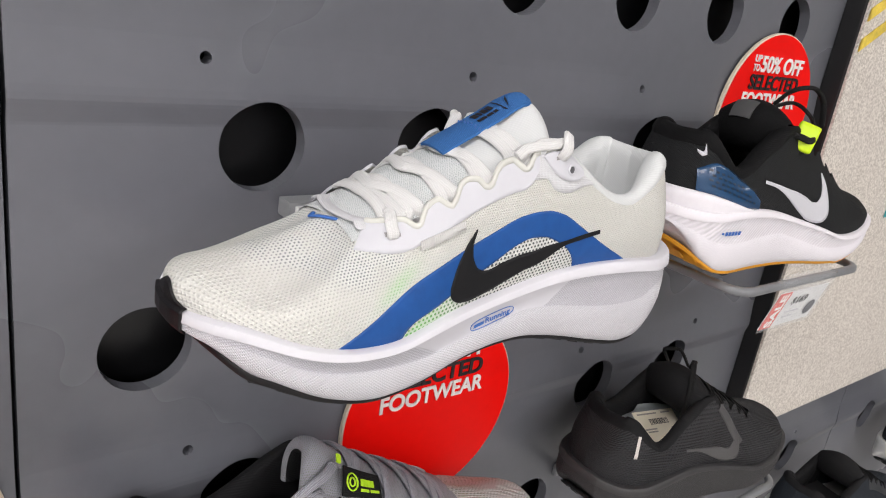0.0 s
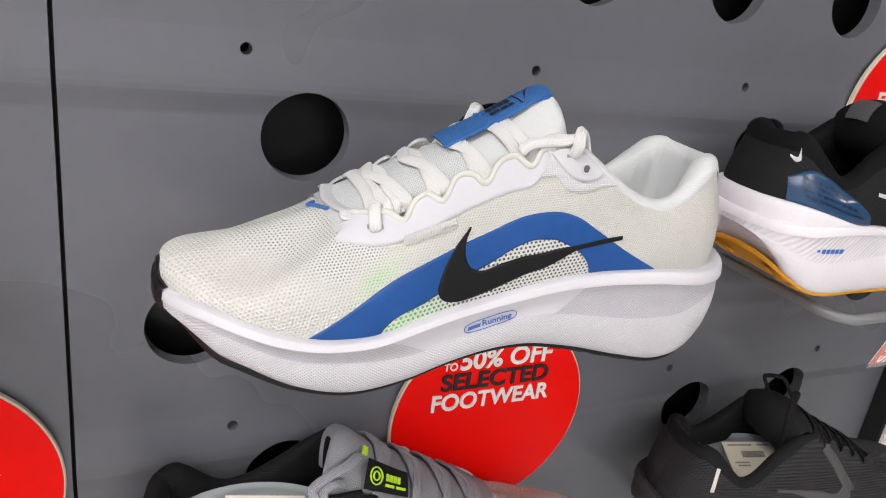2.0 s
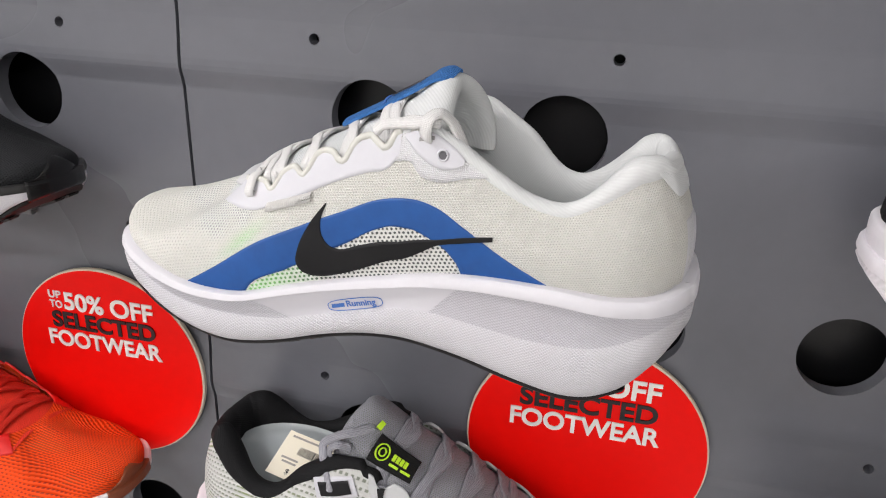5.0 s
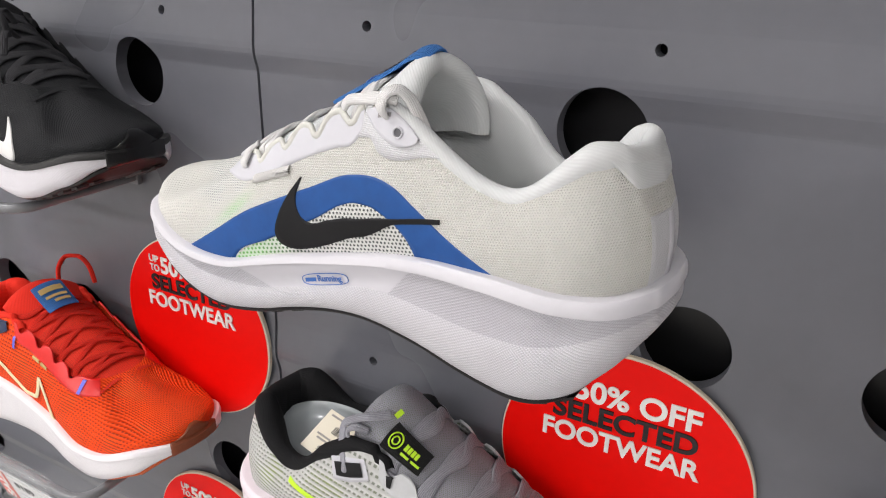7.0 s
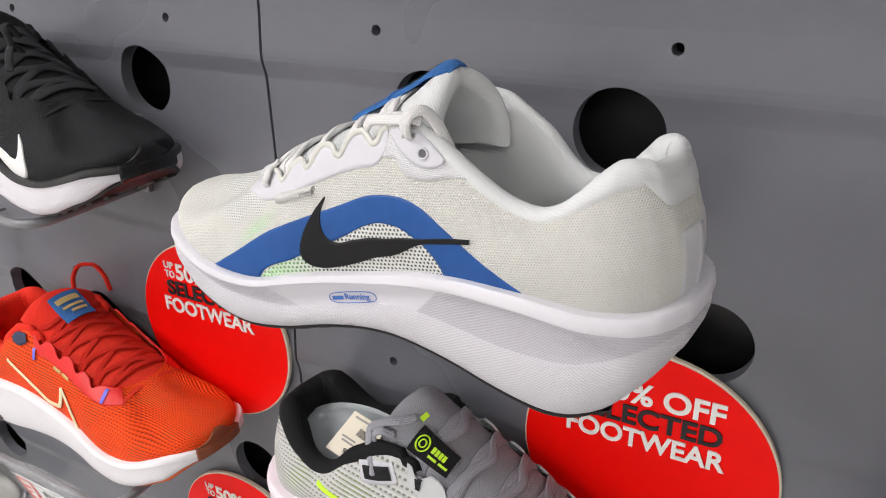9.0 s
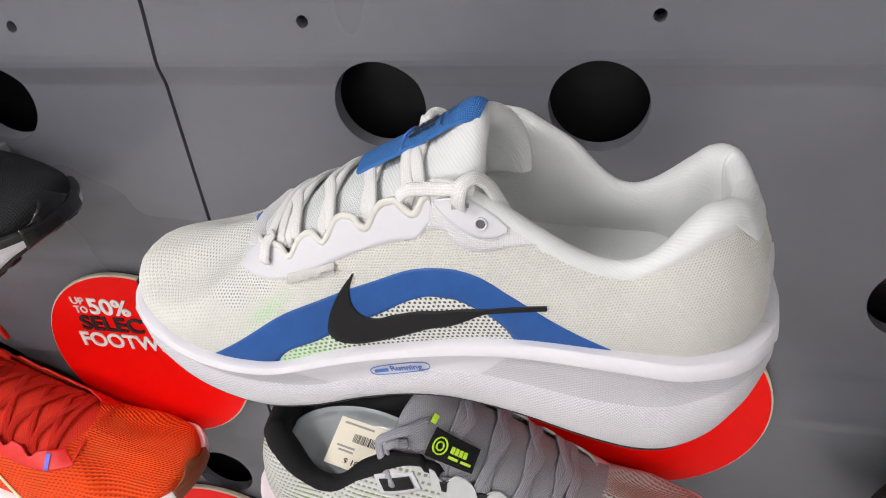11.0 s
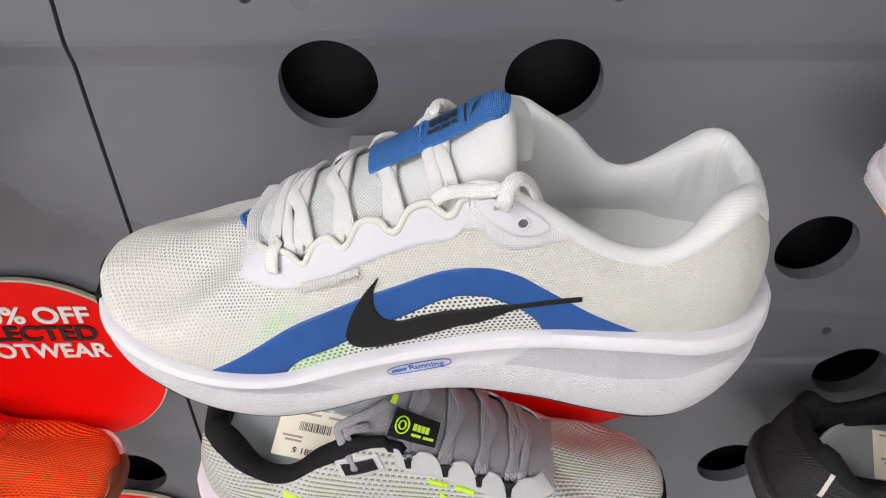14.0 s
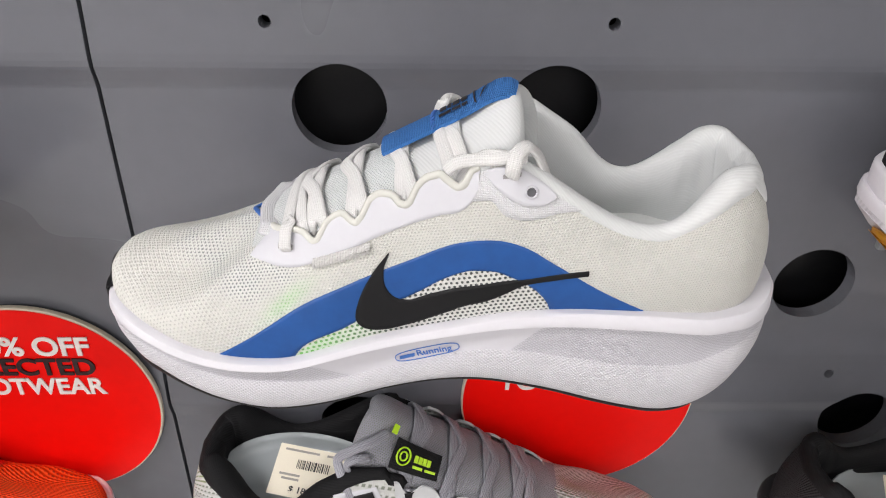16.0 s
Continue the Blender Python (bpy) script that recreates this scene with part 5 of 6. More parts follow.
# ---- the shoes round it ----
def cloth_set(name, upper, hole, lining, sole, rubber, film, lace, pitch=1.5, insole=None, tongue=None, slits=None, rim=None):
    c = dict(sole_mats=[foam(name + "_foam", sole, 1.6, 0.3), foam(name + "_foam_side", sole, 2.0, 0.3),
                        plain(name + "_rim", rim or sole, 0.5, 60, 0.03, 0.03)],
             rubber=plain(name + "_rubber", rubber, 0.5, 150, 0.15, 0.2), lining=ribbed(name + "_lining", lining, 1.3, 62, 0.2, 0.85),
             insole=plain(name + "_insole", insole or lining, 0.8, 100, 0.1, 0.1), lace=woven(name + "_lace", lace, 1.2, 1.6, 0.7, 0.5),
             tongue=[mesh_cloth(name + "_tongue", tongue or upper, hole, 1.2), ribbed(name + "_tongue_lining", lining, 1.2, 30, 0.2, 0.85)],
             film=plain(name + "_film", film, 0.38, 50, 0.06, 0.04), facet=0.0, lace_w=3.0, arch=0.4)
    c["upper"] = slit_cloth(name + "_knit", upper, hole, pitch, ground=slits) if slits else mesh_cloth(name + "_mesh", upper, hole, pitch)
    return c


MARK_LOW = [(128.3, 79.2), (122, 71), (117.5, 60), (115.5, 52), (117, 47), (123, 44.6), (134, 46), (147, 52), (160, 59), (172, 65.5), (184, 70.5), (200.8, 74.3)]
MARK_HIGH = [(128.6, 79.2), (126.8, 73), (126, 67), (127.2, 62), (130.5, 59.4), (136, 59.8), (147, 64), (159, 67.5), (172, 70.3), (184, 73), (200.8, 76.3)]


def side_shoe(label, c, m, mark=None, mark_shift=(0, 4, 1.0), stay=True, side=1):
    """A shoe with its toe the other way: its shown side is v > 0."""
    root = new("running_shoe")
    root.matrix_basis = m
    tagged(root, label, "shoe", "display shoes")
    build_sole(root, c)
    tr, _, _ = build_upper(root, c)
    build_tongue(root, c)
    if c.get("open_tongue"):
        build_straight_laces(root, c)
    else:
        build_laces(root, c, tr)
    du, dz, k = mark_shift
    if mark:
        f = lambda pts: [(128 + (u - 128) * k + du, 44 + (z - 44) * k + dz) for u, z in pts]
        overlay(root, tr, "curved_mark", f(MARK_LOW), f(MARK_HIGH), mark, 0.9, side, 80, 8)
    if stay:
        build_stay(root, c, c["film"], None)
    return root, tr


def toe_right(x, y, z, yaw=0.0, pitch=0.0):
    """A pose with the toe towards +x: (x, y, z) is the toe's tip on the ground; yaw turns the toe towards the viewer, pitch lifts the heel."""
    return pose(x, y, z, 0, -pitch, 180 - yaw)


def tongue_patch(root, c, name, f0, f1, q0, q1, lift, material, label="", n=14, m=10, parent=None):
    """A label laid over the laces on the tongue, with thickness."""
    vs, uv = [], []
    for layer in (0.0, 0.9):
        for f in np.linspace(f0, f1, n):
            for q in np.linspace(q0, q1, m):
                vs.append(tongue_point(c, f, q, lift + layer))
                uv.append((f * 190, q * 27))
    k = n * m
    faces = [f[::-1] for f in grid_faces(n, m)] + grid_faces(n, m, start=k)
    edge = list(range(m)) + [m * r + m - 1 for r in range(1, n)] + [m * (n - 1) + j for j in range(m - 2, -1, -1)] + [m * r for r in range(n - 2, 0, -1)]
    faces += [(a, b, b + k, a + k) for a, b in zip(edge, edge[1:] + edge[:1])]
    return part(name, vs, faces, material, parent or root, label, uv, smooth=False, scale=0.001)


def tongue_ring(c, f, q, r, lift, material, parent):
    """A printed ring on a tongue label."""
    pts = [tuple(tongue_point(c, f + r * math.cos(a) / (115 if c.get("open_tongue") else 190), q + r * math.sin(a) / (42 if c.get("open_tongue") else 27), lift)) for a in np.linspace(0, 2 * math.pi, 21)]
    tube("print_ring", pts, 0.55, 0.3, material, parent, 40, 6)


# grey shoe on the hook below
M_LIME = plain("lime_film", (0.55, 0.85, 0.02), 0.5, 60, 0.05, 0.05)
M_BLACK_WEB = woven("black_webbing", (0.012, 0.012, 0.013), 1.0, 1.2, 0.5, 0.6)
GREY = cloth_set("grey_shoe", (0.58, 0.585, 0.565), (0.21, 0.23, 0.19), (0.010, 0.010, 0.011), (0.80, 0.72, 0.77), (0.015, 0.015, 0.016), (0.52, 0.53, 0.54), (0.46, 0.46, 0.51), 2.6,
                 tongue=(0.34, 0.34, 0.38), slits=(0.28, 0.36, 0.10))
GREY.update(tongue_split=76, open_tongue=True, roll=6.0, lace_w=2.9, tongue_rise=5.0)
GREY_AT = toe_right(0.391, 0.304, 1.096, 4.2, -1.0) @ Matrix.Diagonal((1.132, 1.06, 1.132, 1))
grey, grey_tree = side_shoe("grey and lime mesh running shoe with black collar", GREY, GREY_AT, M_LIME, (8, -2, 1.15))
toe_guard(grey, GREY, M_RUBBER, "black rubber toe guard", 4, 24, 1.0)
band = tongue_patch(grey, GREY, "tongue_label", 0.655, 0.885, 0.30, 0.60, 4.2, M_BLACK_WEB, "black woven label with lime print")
tongue_ring(GREY, 0.835, 0.45, 3.6, 5.4, M_LIME, band)
tongue_ring(GREY, 0.835, 0.45, 1.8, 5.4, M_LIME, band)
for f0, f1, q0, q1 in ((0.765, 0.782, 0.40, 0.475), (0.744, 0.761, 0.40, 0.475), (0.723, 0.740, 0.40, 0.475), (0.702, 0.719, 0.40, 0.475), (0.735, 0.782, 0.505, 0.535), (0.672, 0.722, 0.505, 0.535)):
    tongue_patch(grey, GREY, "print_bar", f0, f1, q0, q1, 4.75, M_LIME, n=3, m=3, parent=band)
tongue_patch(grey, GREY, "lime_corner", 0.90, 0.925, 0.20, 0.29, 4.0, M_LIME, n=4, m=4)
overlay(grey, grey_tree, "eyelet_patch", [(164, 99.5), (175, 95), (187, 92.5)], [(168, 110), (179, 107.5), (190, 104.5)], plain("pale_film", (0.56, 0.56, 0.60), 0.5, 60, 0.04, 0.03), 0.6, 1, 40, 8)
overlay(grey, grey_tree, "eyelet_plate", [(167.5, 100.5), (176, 97.5), (184.5, 95.5)], [(170, 107.5), (178.5, 105), (187, 102.5)], M_BLACK_FILM, 1.2, 1, 30, 6, smooth=(False, False), label="black eyelet plate")
# black film strips stand in for the dark inside of the lace holes
for u0, z0 in ((99.5, 75.5), (115.3, 84), (133, 92), (152, 99.5)):
    overlay(grey, grey_tree, "lace_slot", [(u0 - 1.0, z0), (u0 + 1.4, z0 + 0.4)], [(u0 - 1.6, z0 + 5.5), (u0 + 2.4, z0 + 6)], M_BLACK_FILM, 1.3, 1, 6, 5)
for k in range(2):
    overlay(grey, grey_tree, "print_bar", [(118 + 14 * k, 79.5 + 5 * k), (128 + 14 * k, 83.5 + 5 * k)], [(118 + 14 * k, 82 + 5 * k), (128 + 14 * k, 86 + 5 * k)], M_LIME, 1.2, 1, 12, 3)
loop_lace(grey, GREY, [tuple(tongue_point(GREY, 0.93, 0.30, 3)), (172, 22, 129), (180, 24, 126), (188, 25, 119), (185, 31, 112), (182, 34.5, 105), (180, 36.5, 99)], 2.6, 1.1, ups=[(-0.3, 0.3, 0.8), (0.3, 0.6, 0.7), (0.3, 1, 0.1)])
loop_lace(grey, GREY, [(172, 24, 121), (178, 27, 123), (183, 28, 119), (181, 29, 113), (174, 30, 112)], 2.4, 1.1, ups=[(-0.4, 0.3, 0.8), (0.6, 0.4, 0.6), (0, 0.8, -0.4)])

# orange shoe
M_BROWN = plain("brown_rubber", (0.22, 0.055, 0.02), 0.45, 150, 0.15, 0.15)
M_CREAM = plain("cream_film", (0.80, 0.70, 0.45), 0.5, 60, 0.05, 0.05)
M_VIOLET = plain("violet_film", (0.16, 0.16, 0.75), 0.5, 60, 0.05, 0.05)
ORANGE = cloth_set("orange_shoe", (0.95, 0.075, 0.004), (0.40, 0.022, 0.008), (0.80, 0.030, 0.014), (0.84, 0.82, 0.84), (0.55, 0.10, 0.02), (0.72, 0.014, 0.012), (0.85, 0.028, 0.012), 2.2,
                   tongue=(0.80, 0.035, 0.015), slits=(0.42, 0.10, 0.02))
ORANGE["lace_w"] = 2.3
orange, orange_tree = side_shoe("orange-red knit running shoe with white sole", ORANGE, toe_right(0.0345, 0.3090, 1.107, 4, -3.6) @ Matrix.Diagonal((1.09, 1.05, 1.02, 1)), None)
toe_guard(orange, ORANGE, M_BROWN, "brown rubber toe guard", 9, 20, 1.0)
OUT = [(131, 84), (124, 70), (119, 56), (118, 44)]
IN1 = [(131, 84), (134, 72), (139, 66), (148, 66), (162, 74), (178, 84), (196, 93)]
f_mark = lambda pts, w: tube("outline_mark", [tuple(drape(orange_tree, u, z - 9, 1, 0.9)) for u, z in along(pts, 24)], w, 0.5, M_CREAM, orange, 60, 8, "cream outline mark", up=(0, 1, 0))
f_mark(OUT, 1.7)
f_mark(IN1, 1.9)
web = tongue_patch(orange, ORANGE, "tongue_label", 0.47, 0.62, -0.40, 0.40, 5.0, M_BLUE_WEB, "blue woven tongue label")
M_GOLD = plain("gold_print", (0.55, 0.42, 0.16), 0.5, 60, 0.05, 0.05)
for f0, f1, q0, q1 in ((0.57, 0.595, -0.3, 0.3), (0.535, 0.55, -0.3, 0.25), (0.505, 0.52, -0.3, 0.1)):
    tongue_patch(orange, ORANGE, "print_bar", f0, f1, q0, q1, 5.8, M_GOLD, n=3, m=4, parent=web)
for u0, z0 in ((88, 71), (158, 92)):
    overlay(orange, orange_tree, "violet_tack", [(u0, z0), (u0 + 2.6, z0 + 0.6)], [(u0 - 1, z0 + 9), (u0 + 1.6, z0 + 9.6)], M_VIOLET, 1.5, 1, 8, 6)
overlay(orange, orange_tree, "eyelet_plate", [(166, 105), (176, 101), (184, 103)], [(167, 112), (176, 112), (184, 107)], plain("navy_film", (0.02, 0.03, 0.08), 0.5, 60, 0.05, 0.05), 1.6, 1, 30, 6)
loop_lace(orange, ORANGE, [(170, -14, 128), (172, -18, 140), (170, -24, 147), (160, -28, 148), (150, -30, 140), (146, -30, 126)], 1.8, 1.4, ups=(1, 0, 0.2))
for k in range(2):
    overlay(orange, orange_tree, "print_bar", [(122 + 9 * k, 82.5 + 3.6 * k), (129 + 9 * k, 85.3 + 3.6 * k)], [(122 + 9 * k, 84.3 + 3.6 * k), (129 + 9 * k, 87.2 + 3.6 * k)], M_GOLD, 1.2, 1, 8, 3)

# black knit shoe with a white side mark
JET = cloth_set("jet_shoe", (0.013, 0.014, 0.016), (0.004, 0.004, 0.005), (0.010, 0.010, 0.011), (0.78, 0.76, 0.80), (0.012, 0.012, 0.012), (0.016, 0.016, 0.018), (0.045, 0.045, 0.05), 1.6, rim=(0.022, 0.022, 0.022))
jet, jet_tree = side_shoe("black knit running shoe with white mark and sole", JET, toe_right(0.0205, 0.3021, 1.328, 4, 0), plain("white_mark", (0.82, 0.82, 0.80), 0.5, 60, 0.04, 0.04), (-42, -10, 0.8), stay=False)
toe_guard(jet, JET, plain("gloss_rubber", (0.010, 0.010, 0.011), 0.22, 150, 0.2, 0.08), "glossy black rubber toe guard", 11, 22, 1.0)
loop_lace(jet, JET, [(120, 4, 106), (116, 12, 112), (108, 20, 108), (104, 24, 98)], 2.6, 1.0)
loop_lace(jet, JET, [(135, -4, 114), (128, 6, 124), (118, 14, 122), (112, 14, 108)], 2.2, 1.2)

def heel_cup(root, c, top, off, material):
    """A foam cup that rises from the sole round the heel; top gives its height along the shoe."""
    rows, u, side, tp = c["net"]
    g = np.array(rows)
    ks = [k for k in range(g.shape[1]) if g[0, k, 0] > 200]
    ks.sort(key=lambda k: math.atan2(g[0, k, 1], g[0, k, 0] - 205))
    base = g[0, ks, :2]
    t = np.gradient(base, axis=0)
    nor = np.column_stack([t[:, 1], -t[:, 0]]) / np.maximum(np.linalg.norm(t, axis=1), 1e-6)[:, None]
    high = hermite(top)
    vs = []
    for f, d in ((0, 1.0), (0.3, 1.0), (0.6, 1.0), (0.85, 0.95), (0.96, 0.7), (1.0, 0.1), (1.0, -0.3)):
        for k, q in zip(ks, nor):
            z0, z1 = g[0, k, 2], float(np.ravel(high(g[0, k, 0]))[0])
            z = z0 + (z1 - z0) * f
            x, y = np.interp(z, g[:, k, 2], g[:, k, 0]), np.interp(z, g[:, k, 2], g[:, k, 1])
            vs.append((x + q[0] * off * d, y + q[1] * off * d, z))
    part("heel_cup", vs, grid_faces(7, len(ks)), material, root, "white foam heel cup", scale=0.001)


# black shoe with white foam and an amber outsole
AMBER = cloth_set("amber_shoe", (0.013, 0.014, 0.015), (0.005, 0.005, 0.005), (0.005, 0.005, 0.0055), (0.82, 0.79, 0.83), (0.75, 0.33, 0.015), (0.016, 0.016, 0.018), (0.015, 0.015, 0.015), 1.2)
AMBER["facet"] = 0.8
AMBER["roll"] = 7.0
AMBER["arch"] = 0.12
AMBER["heel_rise"] = 9.0
AMBER["lug"] = 0.8
AMBER["lift"] = 0.8
AMBER["out_in"] = 4.2
AMBER["sole_mats"][1] = ribbed("amber_ribs", (0.80, 0.77, 0.81), 3.0, 40, 0.5, 0.86)
amber, amber_tree = side_shoe("black running shoe with white foam and amber outsole", AMBER, toe_right(0.7150, 0.2845, 1.3285, 4, 0), M_WHITE_FILM, (-6, 1, 1.12), stay=False)
M_NAVY_GLOSS = plain("navy_gloss", (0.018, 0.06, 0.14), 0.12, 60, 0.1, 0.02)
win = overlay(amber, amber_tree, "heel_window", [(203, 60), (222, 62), (248, 68), (262, 70.5), (274, 72)], [(206, 67), (227, 79), (248, 88), (260, 91), (274, 86)], M_NAVY_GLOSS, 1.4, 1, 50, 10, label="glossy navy heel window")
heel_cup(amber, AMBER, [(198, 57), (222, 62.5), (248, 68), (266, 71), (290, 72.5)], 4.2, AMBER["sole_mats"][2])
overlay(amber, amber_tree, "heel_tick", [(267.5, 95.5), (270, 94.5), (272.5, 97)], [(267, 103), (269.6, 97.2), (272.5, 98.2)], M_WHITE_FILM, 1.2, 1, 14, 4)
M_NAVY_DARK = mat("navy_dark", (0.004, 0.012, 0.03), 0.3)
for r in range(4):
    for k in range(10):
        u0 = 212 + 5.4 * k + 2.2 * (r % 2)
        z0 = 64.5 + 3.2 * r + 0.22 * (u0 - 212)
        if z0 < 68 + 0.50 * (u0 - 209) - 3:
            overlay(amber, amber_tree, "window_slot", [(u0, z0), (u0 + 3.2, z0 + 0.5)], [(u0 + 0.4, z0 + 1.5), (u0 + 3.6, z0 + 2.0)], M_NAVY_DARK, 1.7, 1, 4, 3, skirt=False)
M_LIME_GLOSS = plain("lime_rubber", (0.62, 0.85, 0.01), 0.35, 60, 0.05, 0.05)
lime = from_bm("lace_pull", box_bm(0, 0, 0, 0.016, 0.006, 0.021, 0.0022), M_LIME_GLOSS, amber, "bright lime lace pull", True)
lime.matrix_basis = pose(0.1590, 0.0335, 0.1115, 12, -14, -42)
loop_lace(amber, AMBER, [(176, 26, 114), (168, 35, 112), (160, 38.5, 110), (152, 37, 113), (146, 26, 118)], 2.4, 1.8, ups=(0, 1, 0.2))
loop_lace(amber, AMBER, [(165, 5, 130), (160, 14, 142), (146, 20, 146), (130, 22, 138), (120, 22, 118)], 2.2, 1.6)
loop_lace(amber, AMBER, [(150, -6, 126), (138, 4, 132), (126, 14, 124), (118, 20, 108)], 2.4, 1.4)
tongue_patch(amber, AMBER, "tongue_label", 0.72, 0.80, -0.45, 0.2, 0.8, plain("grey_patch", (0.09, 0.09, 0.09), 0.35, 60, 0.05, 0.05))


def sole_print(root, c, u0, u1, z0, z1, material):
    """A printed bar on the shown side of a sole."""
    vs = []
    for z in np.linspace(z0, z1, 4):
        for u in np.linspace(u0, u1, 8):
            hit, nor, _, _ = c["sole_tree"].ray_cast(Vector((u, 150, z)), Vector((0, -1, 0)))
            vs.append(np.array(hit) + np.array([0, 0.3, 0]))
    part("print_bar", vs, [f[::-1] for f in grid_faces(4, 8)], material, root, scale=0.001)


for k in range(5):
    sole_print(amber, AMBER, 220 + 4.4 * k, 223.6 + 4.4 * k, 42.0, 45.0, M_BLUE_INK)
sole_print(amber, AMBER, 243, 246, 43.0, 44.5, M_BLUE_INK)

# all-black shoe with ridged cloth
COAL = cloth_set("coal_shoe", (0.036, 0.036, 0.039), (0.008, 0.008, 0.009), (0.012, 0.012, 0.013), (0.040, 0.039, 0.040), (0.015, 0.015, 0.015), (0.075, 0.073, 0.074), (0.012, 0.012, 0.012), 2.0, slits=(0.006, 0.006, 0.006))
COAL_AT = toe_right(0.7197, 0.2947, 1.100, 2.2, 0)
coal, coal_tree = side_shoe("all-black ribbed running shoe with clear insert", COAL, COAL_AT, COAL["film"], (0, 4, 1.0), stay=False)
overlay(coal, coal_tree, "side_strip", [(120, 62), (132, 76), (146, 92), (158, 104)], [(113, 66), (125, 80), (140, 97), (153, 108)], COAL["film"], 0.9, 1, 40, 6)
overlay(coal, coal_tree, "reflective_bar", [(263, 82), (266, 82)], [(258, 99), (261, 99)], plain("pale_bar", (0.62, 0.58, 0.55), 0.4, 60, 0.04, 0.03), 1.0, 1, 6, 8, label="pale reflective bar")
loop_lace(coal, COAL, [(160, 0, 126), (168, 6, 138), (178, 12, 140), (184, 18, 128), (186, 20, 108), (188, 20, 92)], 2.4, 1.2)
loop_lace(coal, COAL, [(158, -4, 126), (166, -14, 140), (176, -20, 138), (172, -14, 126)], 2.4, 1.2)

# two more shoes a row further down
NAVY = cloth_set("navy_shoe", (0.020, 0.026, 0.034), (0.008, 0.010, 0.014), (0.012, 0.012, 0.013), (0.75, 0.75, 0.74), (0.02, 0.02, 0.02), (0.02, 0.022, 0.026), (0.012, 0.012, 0.012), 1.5)
navy, navy_tree = side_shoe("dark navy running shoe on the row below", NAVY, toe_right(1.165, 0.275, 0.880, 6, 0), None)
PALE = cloth_set("pale_shoe", (0.62, 0.62, 0.58), (0.35, 0.35, 0.33), (0.6, 0.6, 0.6), (0.80, 0.79, 0.80), (0.3, 0.3, 0.3), (0.7, 0.7, 0.7), (0.7, 0.7, 0.7), 1.5)
copy_thing(navy, toe_right(1.52, 0.275, 0.880, 6, 0))
pale, pale_tree = side_shoe("pale grey mesh running shoe on the row below", PALE, toe_right(-0.300, 0.290, 0.890, 4, 0), None)

# ---- clear inserts with price stickers ----
M_STICKER = plain("sticker_paper", (0.80, 0.74, 0.60), 0.6, 200, 0.03, 0.05)
M_INSERT = clear("insert_plastic", (0.72, 0.78, 0.80), 0.45, 0.15)


def shoe_insert(m, sticker_tilt=28, price=True):
    """A clear oval former in a shoe's mouth, with a paper sticker on it."""
    root = new("shoe_insert")
    root.matrix_basis = m
    tagged(root, "clear plastic shoe insert with a beige price sticker", "shoe insert", "shoe inserts")
    vs, n = [], 40
    for r, z in ((0.3, -0.010), (0.8, -0.011), (0.96, -0.008), (1.0, -0.003), (1.02, 0.001), (0.99, 0.002), (0.95, -0.004), (0.78, -0.008), (0.3, -0.0075)):
        vs += [(0.052 * r * math.cos(2 * math.pi * k / n), 0.027 * r * math.sin(2 * math.pi * k / n), z) for k in range(n)]
    faces = grid_faces(9, n, True) + [tuple(range(n))[::-1], tuple(8 * n + k for k in range(n))]
    part("former", vs, faces, M_INSERT, root)
    st = from_bm("sticker", box_bm(0, 0, 0, 0.046, 0.031, 0.0005, 0.0001), M_STICKER, root, "beige paper sticker")
    st.matrix_basis = pose(0.004, -0.001, 0.004, sticker_tilt - 18, 0, -4)
    x = -0.009
    rnd = random.Random(4)
    while x < 0.012:
        w = rnd.choice((0.0003, 0.0005, 0.0008))
        from_bm("code_bar", box_bm(x, 0.0045, 0.0004, w, 0.0055, 0.0002), M_INK_BLACK, st)
        x += w + rnd.choice((0.0004, 0.0006, 0.0008))
    for bx, by, bw in ((-0.008, 0.0125, 0.022), (0.013, 0.0125, 0.010), (-0.012, -0.0025, 0.013), (-0.011, -0.005, 0.011), (0.014, -0.003, 0.006)):
        from_bm("print_bar", box_bm(bx, by, 0.0004, bw, 0.0013, 0.0002), plain("faded_ink", (0.32, 0.30, 0.27), 0.6), st)
    if price:
        text_curve("price", "$ 189 99", 0.0052, pose(-0.010, -0.0125, 0.0005), M_INK_BLACK, st, 0.0001, 0.0215)
    return root


shoe_insert(pose(0.150, 0.3165, 1.1905, 18, 0, -10))
shoe_insert(pose(0.532, 0.3035, 1.172, 16, 0, -8), 28, False)


# ---- steel hooks, wall clips and price tags ----
M_RODS = plain("rod_grey", (0.20, 0.205, 0.215), 0.35, 60, 0.05, 0.04, spec=0.6)
M_CLIP = plain("clip_grey", (0.36, 0.37, 0.38), 0.3, 60, 0.05, 0.04, metal=0.3)
M_CARD = plain("tag_card", (0.80, 0.80, 0.80), 0.5, 60, 0.03, 0.03)
M_CORAL = plain("tag_coral", (0.78, 0.10, 0.07), 0.5, 60, 0.04, 0.03)


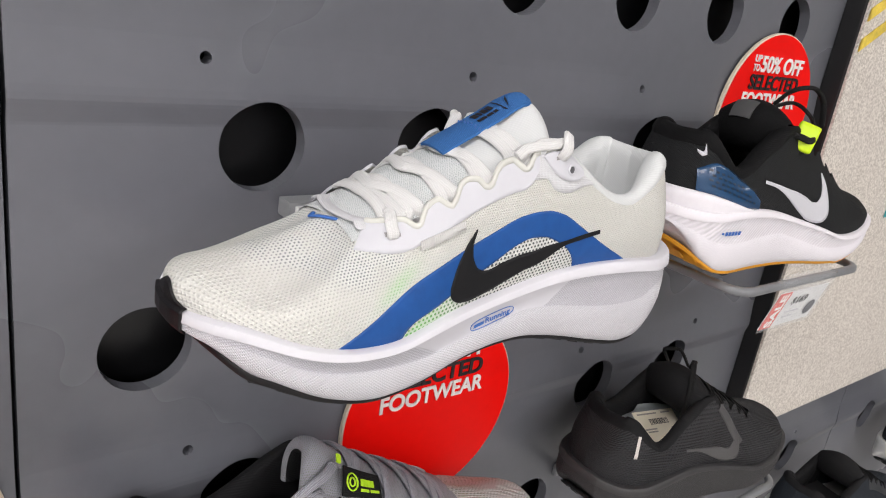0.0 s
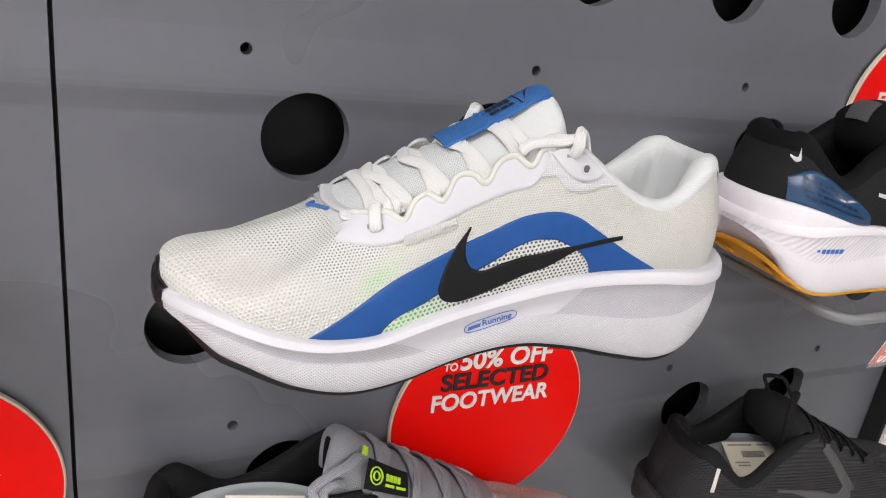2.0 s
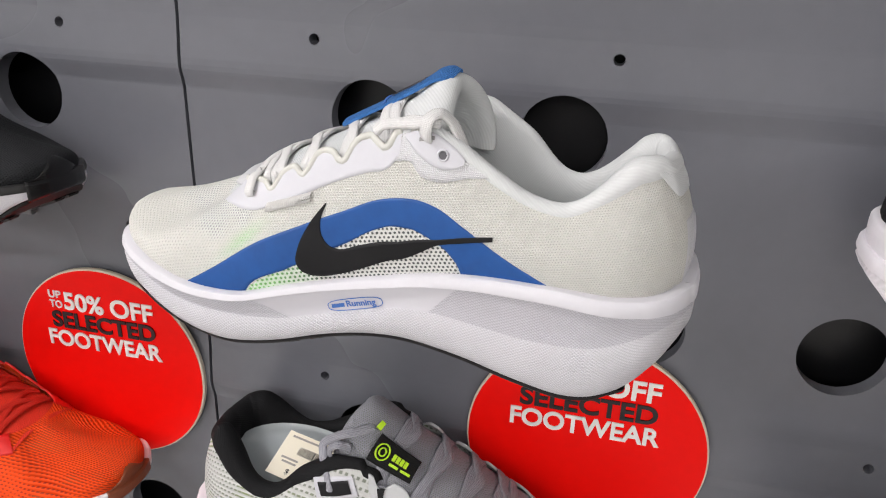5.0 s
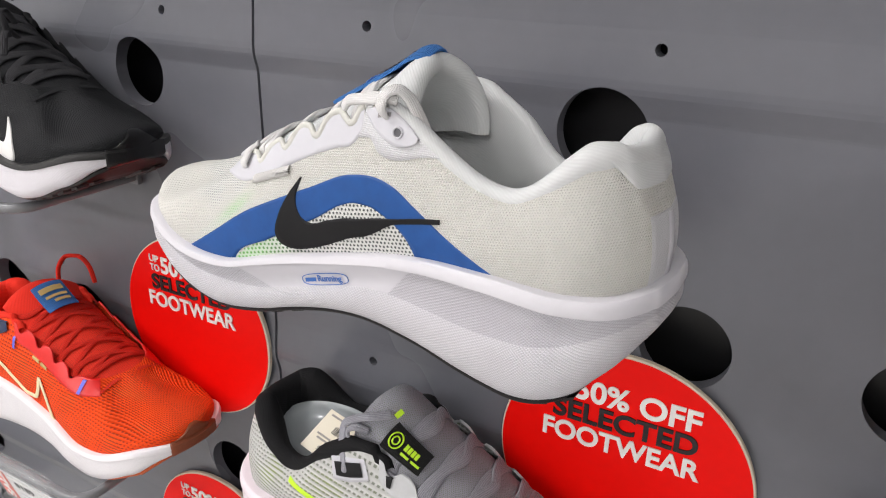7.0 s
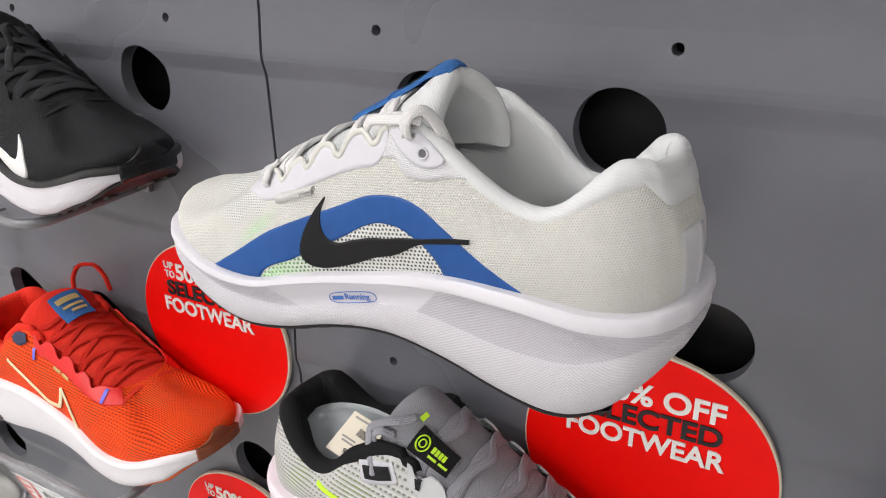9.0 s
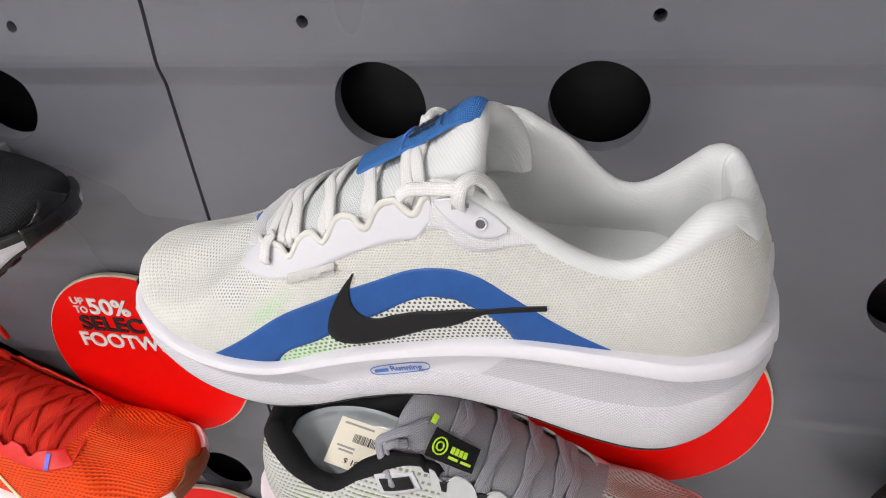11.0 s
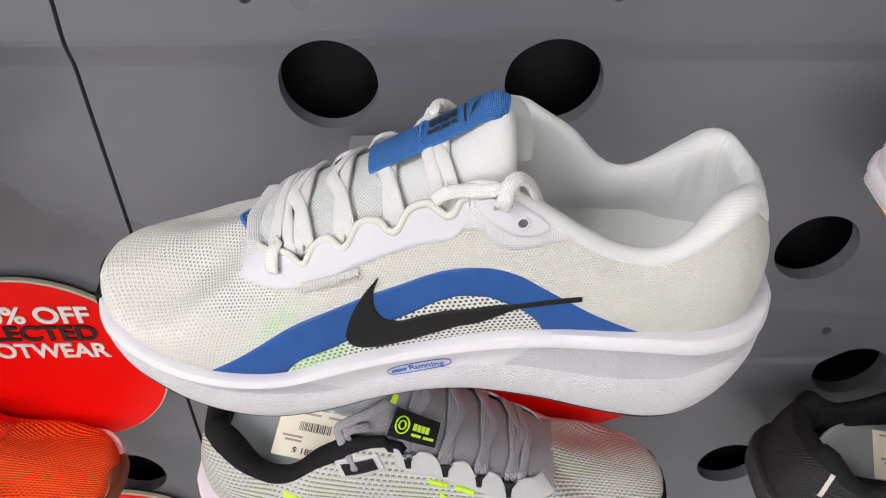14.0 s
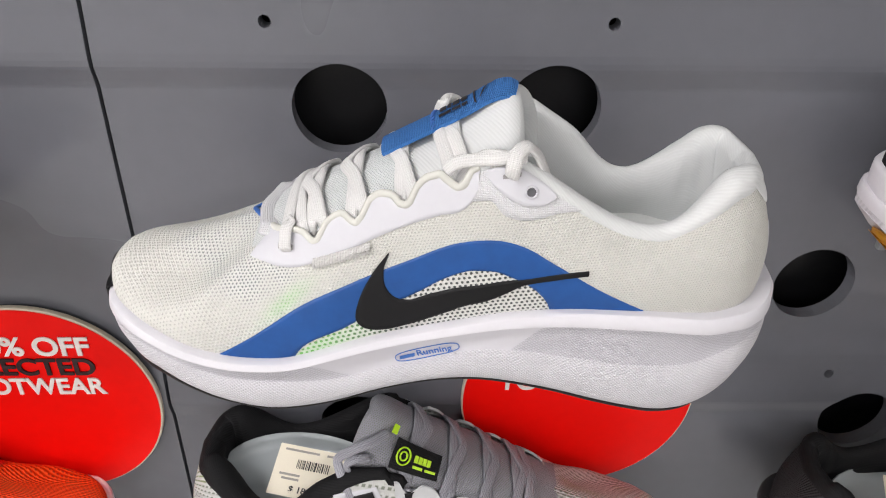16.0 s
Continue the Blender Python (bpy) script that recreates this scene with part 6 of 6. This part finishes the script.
def hook(x0, x1, y, z, clip_x=None, clip_z=None):
    """A bent steel loop standing out of the wall, and the clip above it."""
    root = new("shoe_hook")
    root.location = (0, 0, 0)
    tagged(root, "bent grey steel shoe hook fixed to the wall", "shoe hook", "shoe hooks")
    r = min(0.016, (x1 - x0) / 4.4)
    pts = [(x0, WALL + 0.012, z), (x0, y + r * 2.2, z), (x0, y + r, z), (x0 + r * 0.3, y + r * 0.3, z), (x0 + r, y, z), (x0 + 2 * r, y, z),
           (x1 - 2 * r, y, z), (x1 - r, y, z), (x1 - r * 0.3, y + r * 0.3, z), (x1, y + r, z), (x1, y + r * 2.2, z), (x1, WALL + 0.012, z)]
    tube("rod", pts, 0.0034, 0.0034, M_RODS, root, 110, 10, scale=1.0)
    for xx in (x0, x1):
        from_bm("base_plate", box_bm(xx, WALL - 0.003, z, 0.010, 0.005, 0.012, 0.001), M_RODS, root)
    if clip_x is not None:
        from_bm("clip_frame", box_bm(clip_x, WALL - 0.011, clip_z, 0.040, 0.014, 0.0105, 0.0015), M_CLIP, root)
        from_bm("clip_label", box_bm(clip_x, WALL - 0.0186, clip_z, 0.033, 0.0012, 0.0065, 0.0003), M_CARD, root, "white label strip")
    return root


hook(0.207, 0.252, 0.250, 1.3452, 0.208, 1.375)
hook(0.497, 0.690, 0.2460, 1.3285, None)
hook(-0.245, -0.078, 0.268, 1.3245, -0.084, 1.377)
hook(0.165, 0.250, 0.270, 1.1025)
hook(-0.222, -0.035, 0.246, 1.1100, -0.092, 1.152)
hook(0.497, 0.688, 0.252, 1.1000, None)
hook(0.92, 1.10, 0.26, 0.883)
hook(-0.56, -0.38, 0.26, 0.893)


def price_tag(x, z, y, price, tilt=15):
    """A clear holder over a hook's front bar with a sale card in it."""
    root = new("price_tag")
    root.matrix_basis = pose(x, y, z, tilt, 0, 0)
    tagged(root, "clear price tag holder with a white and coral sale card", "price tag", "price tags")
    from_bm("holder", box_bm(0, -0.0012, -0.020, 0.084, 0.0010, 0.044, 0.0003), M_CLEAR, root)
    tube("holder_roll", [(-0.042, 0.003, 0.003), (0.0, 0.003, 0.003), (0.042, 0.003, 0.003)], 0.0062, 0.0062, M_CLEAR, root, 6, 16, scale=1.0)
    from_bm("card", box_bm(0, 0, -0.022, 0.080, 0.0006, 0.036), M_CARD, root)
    strip = from_bm("coral_strip", box_bm(-0.031, -0.0005, -0.022, 0.018, 0.0003, 0.036), M_CORAL, root, "coral red strip")
    text_curve("word", "SALE", 0.0135, pose(-0.0255, -0.0009, -0.0385, 90, -90, 0), M_INK_WHITE, strip, 0.0001, 0.033)
    text_curve("price", price, 0.010, pose(-0.012, -0.0007, -0.018, 90), M_INK_BLACK, root, 0.0001, 0.024)
    for bx, bz, bw in ((-0.002, -0.026, 0.022), (-0.004, -0.031, 0.016)):
        from_bm("print_bar", box_bm(bx, -0.0006, bz, bw, 0.0003, 0.0012), M_GREY_SMOOTH, root)
    disc = bmesh.new()
    bmesh.ops.create_circle(disc, cap_ends=True, segments=28, radius=0.0075, matrix=Matrix.Translation((0.028, -0.0008, -0.027)) @ Matrix.Rotation(radians(90), 4, "X"))
    from_bm("round_print", disc, plain("grey_ink", (0.12, 0.12, 0.14), 0.5), root)
    return root


price_tag(0.590, 1.3270, 0.2412, "$169")
price_tag(-0.104, 1.1090, 0.2412, "$189")

# a purple hang card further along the wall
card = new("hang_card")
card.location = (-0.285, 0.335, 1.225)
tagged(card, "purple hang card with white print on a wall hook", "card")
from_bm("sheet", box_bm(0, 0, 0, 0.026, 0.0012, 0.085, 0.0004), plain("purple_card", (0.14, 0.07, 0.45), 0.5, 60, 0.06, 0.03), card)
for bz, bw in ((0.028, 0.012), (0.018, 0.010), (-0.002, 0.006), (-0.012, 0.008)):
    from_bm("print_bar", box_bm(0, -0.0009, bz, bw, 0.0004, 0.004), M_INK_WHITE, card)
tube("card_hook", [(0, 0.001, 0.040), (0, 0.018, 0.043), (0, 0.040, 0.043)], 0.0016, 0.0016, M_RODS, card, 10, 8, scale=1.0)
